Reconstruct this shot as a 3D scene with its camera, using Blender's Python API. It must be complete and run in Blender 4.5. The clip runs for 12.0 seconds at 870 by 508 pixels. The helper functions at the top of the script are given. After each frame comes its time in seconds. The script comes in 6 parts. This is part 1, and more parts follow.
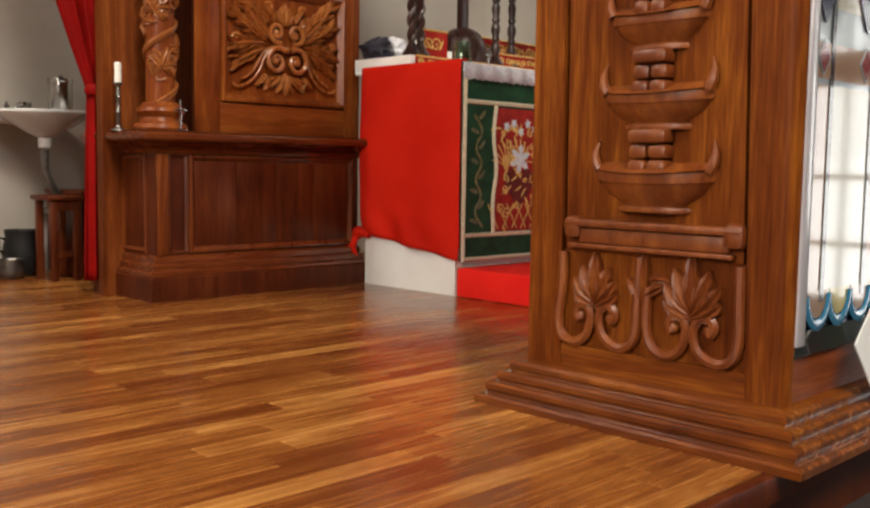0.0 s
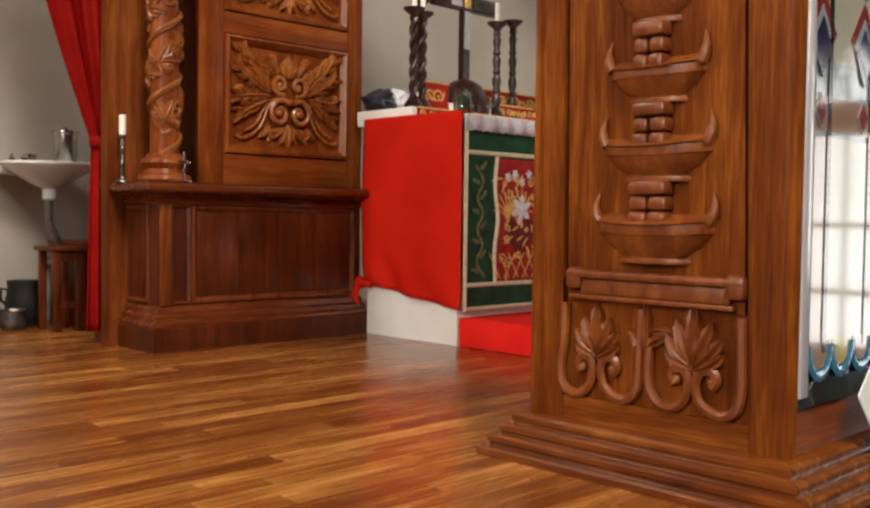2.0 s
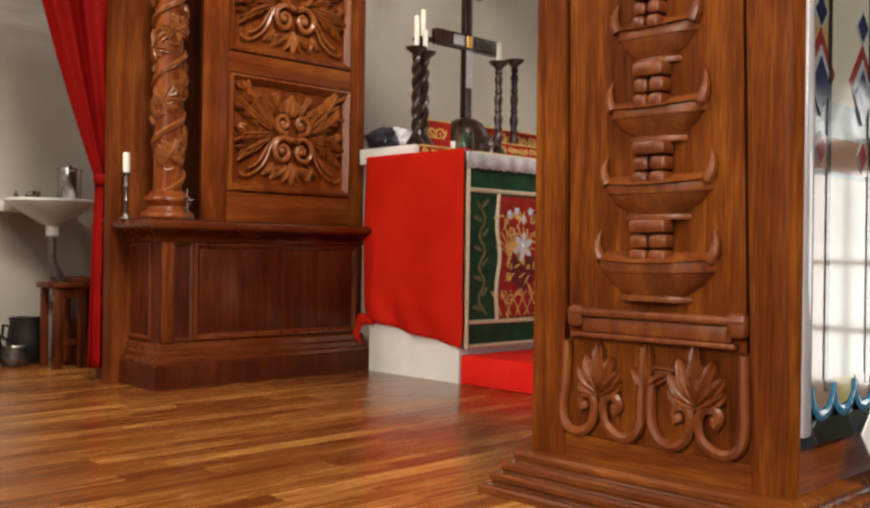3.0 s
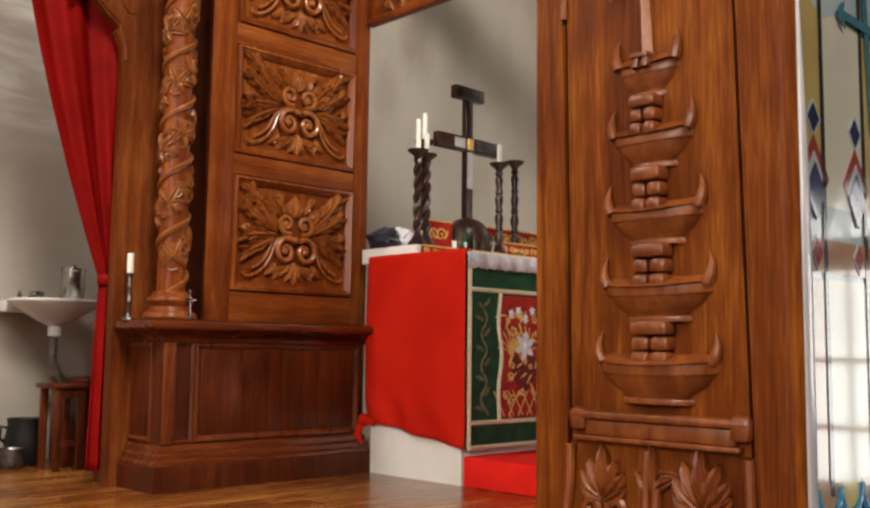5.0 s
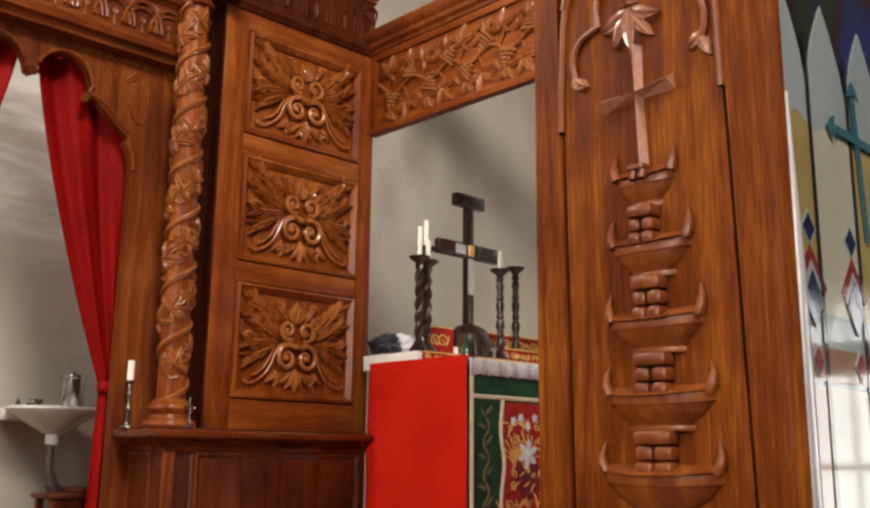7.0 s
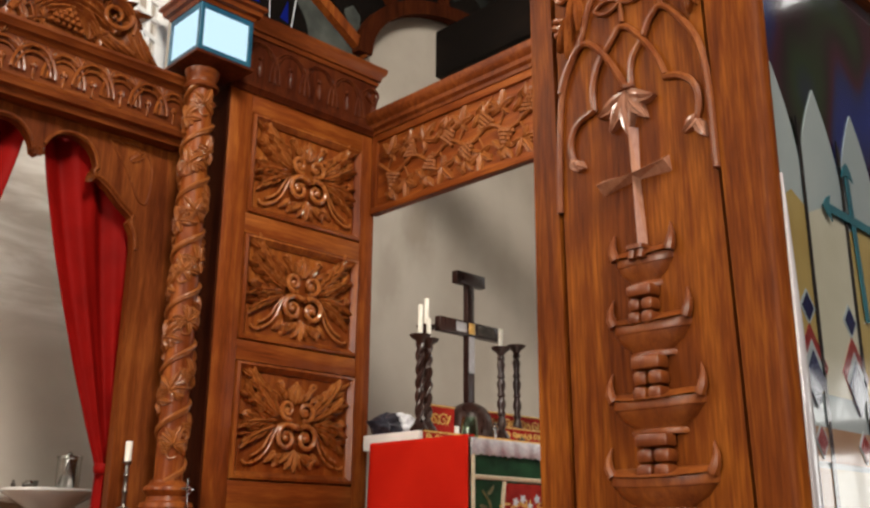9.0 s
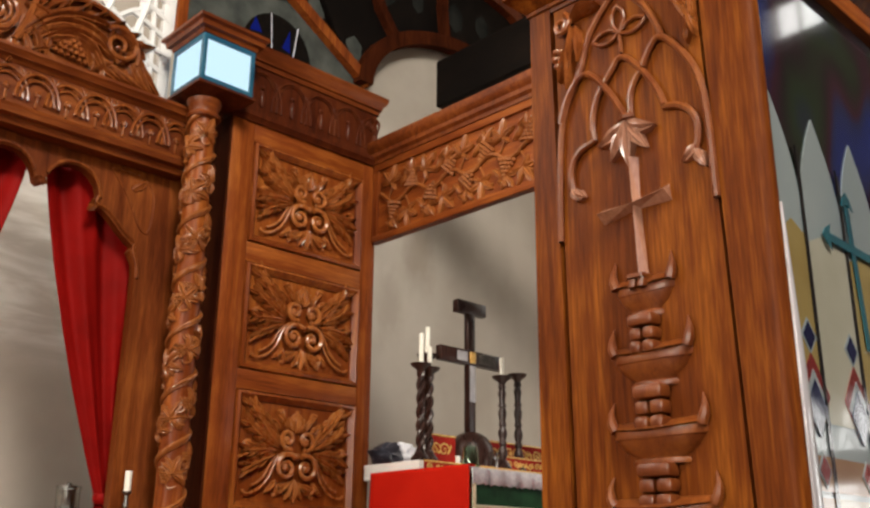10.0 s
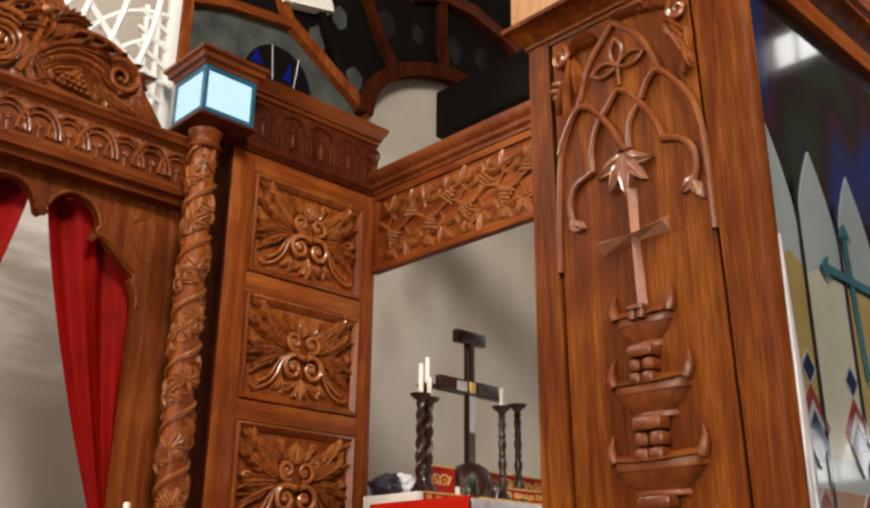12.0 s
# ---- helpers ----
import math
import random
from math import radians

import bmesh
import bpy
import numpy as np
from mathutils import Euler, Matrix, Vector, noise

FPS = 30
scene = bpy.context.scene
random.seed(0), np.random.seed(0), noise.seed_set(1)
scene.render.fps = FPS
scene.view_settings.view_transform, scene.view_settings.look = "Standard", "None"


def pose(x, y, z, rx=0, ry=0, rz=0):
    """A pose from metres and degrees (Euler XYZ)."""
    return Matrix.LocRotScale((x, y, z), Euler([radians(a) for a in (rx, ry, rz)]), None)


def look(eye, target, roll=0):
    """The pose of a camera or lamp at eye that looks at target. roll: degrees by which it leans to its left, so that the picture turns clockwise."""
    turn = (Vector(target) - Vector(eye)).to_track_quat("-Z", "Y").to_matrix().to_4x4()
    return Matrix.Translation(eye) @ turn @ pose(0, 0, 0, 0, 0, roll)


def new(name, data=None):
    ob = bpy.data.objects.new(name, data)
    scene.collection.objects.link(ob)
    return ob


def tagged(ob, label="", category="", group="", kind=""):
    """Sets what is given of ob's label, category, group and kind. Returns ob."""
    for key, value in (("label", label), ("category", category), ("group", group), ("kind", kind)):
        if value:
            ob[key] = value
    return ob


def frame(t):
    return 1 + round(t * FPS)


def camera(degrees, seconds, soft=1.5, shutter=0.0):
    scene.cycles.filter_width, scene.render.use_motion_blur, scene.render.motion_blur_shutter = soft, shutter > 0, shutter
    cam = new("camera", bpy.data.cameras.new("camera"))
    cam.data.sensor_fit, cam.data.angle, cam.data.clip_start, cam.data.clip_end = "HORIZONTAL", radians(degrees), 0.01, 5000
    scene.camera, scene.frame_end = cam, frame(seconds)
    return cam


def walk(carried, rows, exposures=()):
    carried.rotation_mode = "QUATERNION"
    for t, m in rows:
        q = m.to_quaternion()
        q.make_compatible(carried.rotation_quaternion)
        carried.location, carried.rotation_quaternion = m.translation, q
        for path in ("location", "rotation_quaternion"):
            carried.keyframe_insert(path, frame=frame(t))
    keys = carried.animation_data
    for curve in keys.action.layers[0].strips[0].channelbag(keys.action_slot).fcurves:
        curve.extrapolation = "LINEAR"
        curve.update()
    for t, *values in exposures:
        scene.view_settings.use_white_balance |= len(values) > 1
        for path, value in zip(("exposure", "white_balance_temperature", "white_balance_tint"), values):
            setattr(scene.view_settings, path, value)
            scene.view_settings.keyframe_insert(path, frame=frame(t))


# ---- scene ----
from mathutils.geometry import tessellate_polygon

cam = camera(48.7, 12.0, soft=2.5)
PATH = [
    (0, (-2.008, -3.752, 0.591), (-0.608, -2.335, 0.415), 0.9),
    (0.5, (-2.003, -3.751, 0.591), (-0.603, -2.331, 0.429), 0.9),
    (1, (-2.006, -3.754, 0.594), (-0.606, -2.332, 0.46), 0.85),
    (1.5, (-2.009, -3.757, 0.597), (-0.609, -2.333, 0.494), 0.8),
    (2, (-2.01, -3.757, 0.599), (-0.61, -2.331, 0.523), 0.75),
    (2.5, (-2.011, -3.759, 0.6), (-0.612, -2.33, 0.56), 0.8),
    (3, (-2.013, -3.762, 0.602), (-0.616, -2.331, 0.602), 0.8),
    (5, (-2.022, -3.772, 0.614), (-0.637, -2.344, 0.815), 0.7),
    (5.5, (-2.025, -3.774, 0.617), (-0.646, -2.349, 0.877), 0.7),
    (6, (-2.029, -3.776, 0.618), (-0.656, -2.358, 0.932), 0.65),
    (6.5, (-2.032, -3.779, 0.621), (-0.665, -2.365, 0.988), 0.6),
    (7, (-2.036, -3.783, 0.623), (-0.678, -2.377, 1.037), 0.6),
    (9, (-2.043, -3.791, 0.629), (-0.712, -2.409, 1.198), 0.5),
    (9.5, (-2.047, -3.794, 0.629), (-0.724, -2.419, 1.228), 0.5),
    (10, (-2.048, -3.794, 0.629), (-0.731, -2.424, 1.254), 0.5),
    (10.5, (-2.05, -3.796, 0.63), (-0.739, -2.432, 1.279), 0.5),
    (11, (-2.052, -3.798, 0.631), (-0.745, -2.438, 1.291), 0.5),
    (11.5, (-2.053, -3.799, 0.631), (-0.748, -2.441, 1.307), 0.5),
    (12, (-2.054, -3.8, 0.633), (-0.751, -2.445, 1.314), 0.5),
]
walk(cam, [(t, look(eye, target, roll)) for t, eye, target, roll in PATH], exposures=[(0, 0.0), (12, 0.0)])

# ---- light ----
world = bpy.data.worlds.new("sky")
scene.world = world
world.use_nodes = True
wn = world.node_tree.nodes
sky = wn.new("ShaderNodeTexSky")
sky.sky_type, sky.sun_disc = "NISHITA", False
sky.sun_elevation, sky.sun_rotation = radians(45), radians(200)
world.node_tree.links.new(sky.outputs[0], wn["Background"].inputs[0])
wn["Background"].inputs[1].default_value = 0.1


def added_daylight(where, target, w, h, power, colour):
    """An added, unseen area lamp that stands in for daylight."""
    d = bpy.data.lights.new("added_daylight_lamp", "AREA")
    d.shape, d.size, d.size_y, d.energy, d.color = "RECTANGLE", w, h, power, colour
    ob = new("added_daylight_lamp", d)
    ob.matrix_world = look(where, target)
    return ob


DAY = (1.0, 0.92, 0.80)
# added lamps; the second and fourth hang in mid-air, clear of any opening
added_daylight((-6.3, -3.6, 2.7), (0, -1.2, 0.7), 2.4, 2.2, 370, DAY)
added_daylight((-2.6, -7.4, 7.2), (0, 0, 1.2), 2.4, 2.0, 900, DAY)
added_daylight((4.45, -0.2, 2.9), (1.5, 0.2, 0.8), 1.2, 1.4, 14, DAY)
# added to brighten the wall behind the side doorway
added_daylight((-3.0, 0.4, 3.9), (-0.1, 1.5, 1.9), 1.0, 1.4, 135, DAY)


# ---- materials ----
def shader(name, rough=0.5, metal=0.0, coat=0.0, spec=0.5):
    m = bpy.data.materials.new(name)
    m.use_nodes = True
    b = m.node_tree.nodes["Principled BSDF"]
    b.inputs["Roughness"].default_value = rough
    b.inputs["Metallic"].default_value = metal
    b.inputs["Coat Weight"].default_value = coat
    b.inputs["Coat Roughness"].default_value = 0.15
    b.inputs["Specular IOR Level"].default_value = spec
    return m, m.node_tree.nodes, m.node_tree.links, b


def ramp(n, stops):
    r = n.new("ShaderNodeValToRGB")
    while len(r.color_ramp.elements) < len(stops):
        r.color_ramp.elements.new(0.5)
    for e, (p, c) in zip(r.color_ramp.elements, stops):
        e.position, e.color = p, (*c, 1)
    return r


def wood(name, dark, mid, light, scale=(1, 1, 1), rough=0.36, coat=0.03, bump=0.12, vary=0.0, spec=0.15):
    """Varnished timber, the grain along the axis whose scale is small."""
    m, n, l, b = shader(name, rough, 0, coat, spec)
    tc = n.new("ShaderNodeTexCoord")
    info = n.new("ShaderNodeObjectInfo")
    shift = n.new("ShaderNodeVectorMath")
    shift.operation = "MULTIPLY_ADD"
    comb = n.new("ShaderNodeCombineXYZ")
    for i in range(3):
        l.new(info.outputs["Random"], comb.inputs[i])
    l.new(comb.outputs[0], shift.inputs[0])
    shift.inputs[1].default_value = (7.1, 3.3, 5.7)
    l.new(tc.outputs["Object"], shift.inputs[2])
    mp = n.new("ShaderNodeMapping")
    mp.inputs["Scale"].default_value = [v * 1.9 if v > 1 else v * 1.4 for v in scale]
    l.new(shift.outputs[0], mp.inputs[0])
    big = n.new("ShaderNodeTexNoise")
    big.inputs["Scale"].default_value, big.inputs["Detail"].default_value = 5, 4
    big.inputs["Distortion"].default_value = 0.9
    fine = n.new("ShaderNodeTexNoise")
    fine.inputs["Scale"].default_value, fine.inputs["Detail"].default_value = 38, 5
    l.new(mp.outputs[0], big.inputs[0])
    l.new(mp.outputs[0], fine.inputs[0])
    mixv = n.new("ShaderNodeMath")
    mixv.operation = "MULTIPLY_ADD"
    l.new(fine.outputs[0], mixv.inputs[0])
    mixv.inputs[1].default_value = 0.40
    half = n.new("ShaderNodeMath")
    half.operation = "MULTIPLY"
    l.new(big.outputs[0], half.inputs[0])
    half.inputs[1].default_value = 0.60
    l.new(half.outputs[0], mixv.inputs[2])
    patch = n.new("ShaderNodeTexNoise")
    patch.inputs["Scale"].default_value, patch.inputs["Detail"].default_value = 2.6, 3
    l.new(shift.outputs[0], patch.inputs[0])
    tone = n.new("ShaderNodeMapRange")
    tone.inputs[1].default_value, tone.inputs[2].default_value = 0.25, 0.75
    tone.inputs[3].default_value, tone.inputs[4].default_value = -0.13, 0.13
    l.new(patch.outputs[0], tone.inputs[0])
    blend = n.new("ShaderNodeMath")
    blend.operation = "ADD"
    l.new(mixv.outputs[0], blend.inputs[0])
    l.new(tone.outputs[0], blend.inputs[1])
    value = blend.outputs[0]
    if vary:
        add = n.new("ShaderNodeMath")
        add.operation = "MULTIPLY_ADD"
        l.new(info.outputs["Random"], add.inputs[0])
        add.inputs[1].default_value = vary
        sub = n.new("ShaderNodeMath")
        sub.operation = "SUBTRACT"
        l.new(value, sub.inputs[0])
        sub.inputs[1].default_value = vary / 2
        l.new(sub.outputs[0], add.inputs[2])
        value = add.outputs[0]
    r = ramp(n, [(0.28, dark), (0.5, mid), (0.74, light)])
    l.new(value, r.inputs[0])
    l.new(r.outputs[0], b.inputs["Base Color"])
    rr = n.new("ShaderNodeMapRange")
    l.new(big.outputs[0], rr.inputs[0])
    rr.inputs[3].default_value, rr.inputs[4].default_value = rough - 0.08, rough + 0.12
    l.new(rr.outputs[0], b.inputs["Roughness"])
    bp = n.new("ShaderNodeBump")
    bp.inputs["Strength"].default_value, bp.inputs["Distance"].default_value = bump, 0.004
    l.new(fine.outputs[0], bp.inputs["Height"])
    l.new(bp.outputs[0], b.inputs["Normal"])
    return m


def plain(name, a, c, scale=6, rough=0.6, metal=0.0, coat=0.0, bump=0.1, fine=60, spec=0.5, dist=0.003):
    """Two tones in soft patches, with fine relief."""
    m, n, l, b = shader(name, rough, metal, coat, spec)
    tc = n.new("ShaderNodeTexCoord")
    big = n.new("ShaderNodeTexNoise")
    big.inputs["Scale"].default_value, big.inputs["Detail"].default_value = scale, 5
    sm = n.new("ShaderNodeTexNoise")
    sm.inputs["Scale"].default_value, sm.inputs["Detail"].default_value = fine, 3
    l.new(tc.outputs["Object"], big.inputs[0])
    l.new(tc.outputs["Object"], sm.inputs[0])
    r = ramp(n, [(0.35, a), (0.65, c)])
    l.new(big.outputs[0], r.inputs[0])
    l.new(r.outputs[0], b.inputs["Base Color"])
    bp = n.new("ShaderNodeBump")
    bp.inputs["Strength"].default_value, bp.inputs["Distance"].default_value = bump, dist
    l.new(sm.outputs[0], bp.inputs["Height"])
    l.new(bp.outputs[0], b.inputs["Normal"])
    return m


TEAK = ((0.088, 0.0158, 0.0029), (0.190, 0.0425, 0.0074), (0.35, 0.108, 0.018))
RED_TEAK = ((0.046, 0.0080, 0.0015), (0.110, 0.0252, 0.0034), (0.245, 0.074, 0.0080))
P_UP = wood("red_teak_upright", *RED_TEAK, scale=(2.2, 2.2, 0.2), rough=0.45, coat=0.0, spec=0.07)
P_Y = wood("red_teak_along_y", *RED_TEAK, scale=(2.4, 0.22, 2.4), rough=0.22, spec=0.5, coat=0.45)
P_BAR = wood("red_teak_rail", *RED_TEAK, scale=(2.4, 0.22, 2.4), rough=0.42, coat=0.0, spec=0.12)
P_CARVE = wood("red_teak_carved", (0.074, 0.0145, 0.0026), (0.136, 0.032, 0.0055), (0.23, 0.068, 0.0112), scale=(2.6, 2.6, 0.8), rough=0.38, coat=0.05, spec=0.35)
W_UP = wood("teak_upright", *TEAK, scale=(2.6, 2.6, 0.22))
W_X = wood("teak_along_x", *TEAK, scale=(0.22, 2.6, 2.6))
W_Y = wood("teak_along_y", *TEAK, scale=(2.6, 0.22, 2.6))
W_CARVE = wood("teak_carved", (0.22, 0.059, 0.0125), (0.34, 0.106, 0.023), (0.46, 0.172, 0.042), scale=(3, 3, 1.2), rough=0.27, coat=0.4, spec=0.5)
W_DARK = wood("dark_stained_teak", (0.032, 0.006, 0.0025), (0.072, 0.014, 0.004), (0.13, 0.032, 0.008), scale=(2.6, 2.6, 0.3), rough=0.36)
W_FRAME = wood("bright_edged_teak", *TEAK, scale=(2.6, 2.6, 0.22), rough=0.36, coat=0.08, spec=0.22)
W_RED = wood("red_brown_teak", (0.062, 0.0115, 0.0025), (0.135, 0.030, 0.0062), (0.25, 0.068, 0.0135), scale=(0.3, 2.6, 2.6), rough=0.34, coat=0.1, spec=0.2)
# darker red-brown teak; on the arch board it holds the cornice's shadow
W_ARCH = wood("red_brown_teak_upright", (0.060, 0.0115, 0.0026), (0.132, 0.030, 0.0062), (0.25, 0.072, 0.014), scale=(2.6, 2.6, 0.22), rough=0.40, coat=0.0, spec=0.12)
W_VINE = wood("teak_vine_carving", (0.15, 0.040, 0.0085), (0.235, 0.070, 0.0145), (0.33, 0.115, 0.026), scale=(3, 3, 1.2), rough=0.36, coat=0.10, spec=0.32)
W_EDGE = wood("dark_teak_moulding", (0.050, 0.0095, 0.0028), (0.105, 0.022, 0.0052), (0.18, 0.046, 0.0105), scale=(0.3, 2.6, 2.6), rough=0.24, coat=0.3, spec=0.42)
W_EDGE_UP = wood("dark_teak_frame", (0.050, 0.0095, 0.0028), (0.105, 0.022, 0.0052), (0.18, 0.046, 0.0105), scale=(2.6, 2.6, 0.3), rough=0.28, coat=0.2, spec=0.36)
W_REDCARVE = wood("red_brown_teak_carved", (0.125, 0.028, 0.0062), (0.210, 0.056, 0.012), (0.33, 0.105, 0.023), scale=(3, 3, 1.2), rough=0.22, coat=0.5, spec=0.5)
# teak with shade put into its colour, for gable, recess and cabinet
W_SHADE = wood("teak_shade_colour", (0.018, 0.0040, 0.0015), (0.038, 0.0080, 0.0025), (0.07, 0.017, 0.005), scale=(2.6, 2.6, 0.3), rough=0.75, coat=0.0, spec=0.03)
W_PALE = wood("pale_teak", (0.30, 0.13, 0.045), (0.42, 0.20, 0.08), (0.52, 0.28, 0.12), scale=(6, 6, 0.5))
W_PLANK = wood("oiled_floor_plank", (0.125, 0.031, 0.0062), (0.235, 0.077, 0.0145), (0.44, 0.192, 0.047), scale=(0.35, 5, 5), rough=0.24, coat=0.25, bump=0.05, vary=0.33, spec=0.45)
W_EBONY = wood("dark_turned_wood", (0.012, 0.005, 0.004), (0.03, 0.012, 0.009), (0.06, 0.026, 0.018), scale=(6, 6, 1), rough=0.28, spec=0.5)
PLASTER = plain("greige_plaster", (0.35, 0.308, 0.262), (0.45, 0.407, 0.355), 1.3, 0.85, bump=0.15, fine=22)
pn, pl = PLASTER.node_tree.nodes, PLASTER.node_tree.links
pb = pn["Principled BSDF"]
base = pb.inputs["Base Color"].links[0].from_socket
ptc = pn.new("ShaderNodeTexCoord")
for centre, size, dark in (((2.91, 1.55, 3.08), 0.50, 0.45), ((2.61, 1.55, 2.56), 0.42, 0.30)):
    # a soft-edged patch, browner and darker than the plaster, broken up by noise
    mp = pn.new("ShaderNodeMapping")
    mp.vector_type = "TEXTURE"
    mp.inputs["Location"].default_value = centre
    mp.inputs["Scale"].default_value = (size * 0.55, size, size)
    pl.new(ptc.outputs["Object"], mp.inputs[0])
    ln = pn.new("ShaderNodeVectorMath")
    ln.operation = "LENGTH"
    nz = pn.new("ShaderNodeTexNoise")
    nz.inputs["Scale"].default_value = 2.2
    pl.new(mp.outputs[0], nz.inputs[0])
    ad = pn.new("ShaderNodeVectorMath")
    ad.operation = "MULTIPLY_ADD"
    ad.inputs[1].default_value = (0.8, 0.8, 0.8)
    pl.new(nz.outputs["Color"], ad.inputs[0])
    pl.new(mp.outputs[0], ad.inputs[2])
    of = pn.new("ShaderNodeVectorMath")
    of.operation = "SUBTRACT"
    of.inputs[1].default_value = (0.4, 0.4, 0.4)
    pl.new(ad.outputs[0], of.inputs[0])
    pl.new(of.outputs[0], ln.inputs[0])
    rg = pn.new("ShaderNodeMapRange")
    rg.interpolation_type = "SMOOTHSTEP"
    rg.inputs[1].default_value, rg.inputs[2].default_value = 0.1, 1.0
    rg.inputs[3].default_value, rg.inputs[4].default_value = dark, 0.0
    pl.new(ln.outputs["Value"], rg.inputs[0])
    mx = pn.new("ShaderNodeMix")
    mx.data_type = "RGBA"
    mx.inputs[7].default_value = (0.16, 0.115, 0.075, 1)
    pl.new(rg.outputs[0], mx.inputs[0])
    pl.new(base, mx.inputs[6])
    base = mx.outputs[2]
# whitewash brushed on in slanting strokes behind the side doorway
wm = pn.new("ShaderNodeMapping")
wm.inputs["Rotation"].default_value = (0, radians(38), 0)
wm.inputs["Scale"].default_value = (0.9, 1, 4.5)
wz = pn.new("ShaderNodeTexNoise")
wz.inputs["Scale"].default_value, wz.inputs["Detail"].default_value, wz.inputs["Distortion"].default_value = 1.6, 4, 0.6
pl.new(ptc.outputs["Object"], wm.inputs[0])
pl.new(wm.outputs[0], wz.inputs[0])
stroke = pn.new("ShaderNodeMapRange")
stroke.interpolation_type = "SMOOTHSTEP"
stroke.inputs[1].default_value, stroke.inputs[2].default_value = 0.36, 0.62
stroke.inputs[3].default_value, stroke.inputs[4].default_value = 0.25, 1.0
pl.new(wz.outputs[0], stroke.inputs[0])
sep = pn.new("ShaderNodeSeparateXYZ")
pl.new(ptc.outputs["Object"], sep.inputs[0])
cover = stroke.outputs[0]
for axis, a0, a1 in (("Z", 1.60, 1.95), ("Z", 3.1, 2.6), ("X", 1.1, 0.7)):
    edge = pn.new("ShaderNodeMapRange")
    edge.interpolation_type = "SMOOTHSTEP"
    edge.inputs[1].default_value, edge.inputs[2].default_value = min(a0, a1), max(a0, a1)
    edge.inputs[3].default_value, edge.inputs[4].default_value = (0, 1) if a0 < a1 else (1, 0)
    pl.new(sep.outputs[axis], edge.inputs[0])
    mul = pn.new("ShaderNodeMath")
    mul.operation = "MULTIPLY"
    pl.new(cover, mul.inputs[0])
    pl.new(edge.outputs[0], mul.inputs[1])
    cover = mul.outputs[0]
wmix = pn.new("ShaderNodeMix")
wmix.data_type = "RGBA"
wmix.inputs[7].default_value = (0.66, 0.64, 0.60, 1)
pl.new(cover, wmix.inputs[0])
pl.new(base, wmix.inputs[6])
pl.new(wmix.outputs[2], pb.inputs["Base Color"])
# near black, so the unseen nave walls give little bounce or reflection
NAVE_WALL = plain("dark_unseen_nave_wall", (0.05, 0.034, 0.026), (0.08, 0.06, 0.048), 0.9, 0.85)
CARPET = plain("dark_carpet", (0.012, 0.008, 0.008), (0.03, 0.018, 0.015), 8, 0.95, bump=0.5)
RED_CLOTH = plain("red_cotton_cloth", (0.50, 0.0105, 0.003), (0.60, 0.016, 0.005), 3, 0.75, bump=0.15, fine=350, spec=0.1)
RED_CARPET = plain("red_felt_carpet", (0.74, 0.012, 0.008), (0.84, 0.02, 0.010), 9, 0.9, bump=0.4, fine=240, spec=0.2)
CURTAIN = plain("crimson_curtain", (0.17, 0.0035, 0.0026), (0.25, 0.005, 0.004), 4, 0.55, bump=0.1, fine=300, spec=0.05)
WHITE_PAINT = plain("white_painted_plaster", (0.80, 0.77, 0.72), (0.88, 0.86, 0.82), 4, 0.6)
LACE = plain("white_lace", (0.62, 0.62, 0.68), (0.80, 0.80, 0.84), 60, 0.9, bump=0.6, fine=140)
GREEN_VELVET = plain("green_velvet", (0.006, 0.035, 0.012), (0.014, 0.075, 0.028), 12, 0.7, bump=0.3, spec=0.3)
RED_SILK = plain("red_brocade", (0.30, 0.008, 0.006), (0.42, 0.02, 0.010), 20, 0.6, bump=0.4, spec=0.2)
GOLD = plain("gold_braid", (0.66, 0.36, 0.08), (0.85, 0.56, 0.18), 60, 0.4, 0.35, bump=0.5, fine=300)
CREAM = plain("cream_braid", (0.66, 0.55, 0.36), (0.82, 0.74, 0.55), 70, 0.7, bump=0.5)
PEARL = plain("pale_blue_embroidery", (0.55, 0.62, 0.72), (0.8, 0.82, 0.86), 60, 0.5)
CANDLE = plain("white_wax", (0.78, 0.74, 0.64), (0.85, 0.82, 0.74), 20, 0.45, bump=0.05)
STEEL = plain("brushed_steel", (0.40, 0.39, 0.37), (0.55, 0.54, 0.52), 30, 0.25, 1.0, bump=0.05)
SATIN = plain("satin_silver_plate", (0.52, 0.50, 0.52), (0.68, 0.66, 0.68), 20, 0.5, 0.6, bump=0.05)
DARK_STEEL = plain("tarnished_steel", (0.12, 0.11, 0.10), (0.22, 0.20, 0.18), 20, 0.35, 0.9)
CERAMIC = plain("white_glazed_ceramic", (0.52, 0.51, 0.49), (0.62, 0.61, 0.59), 3, 0.15, coat=0.6, bump=0.02)
BLACK = plain("blackened_pot", (0.006, 0.0055, 0.005), (0.014, 0.012, 0.011), 12, 0.5, spec=0.3)
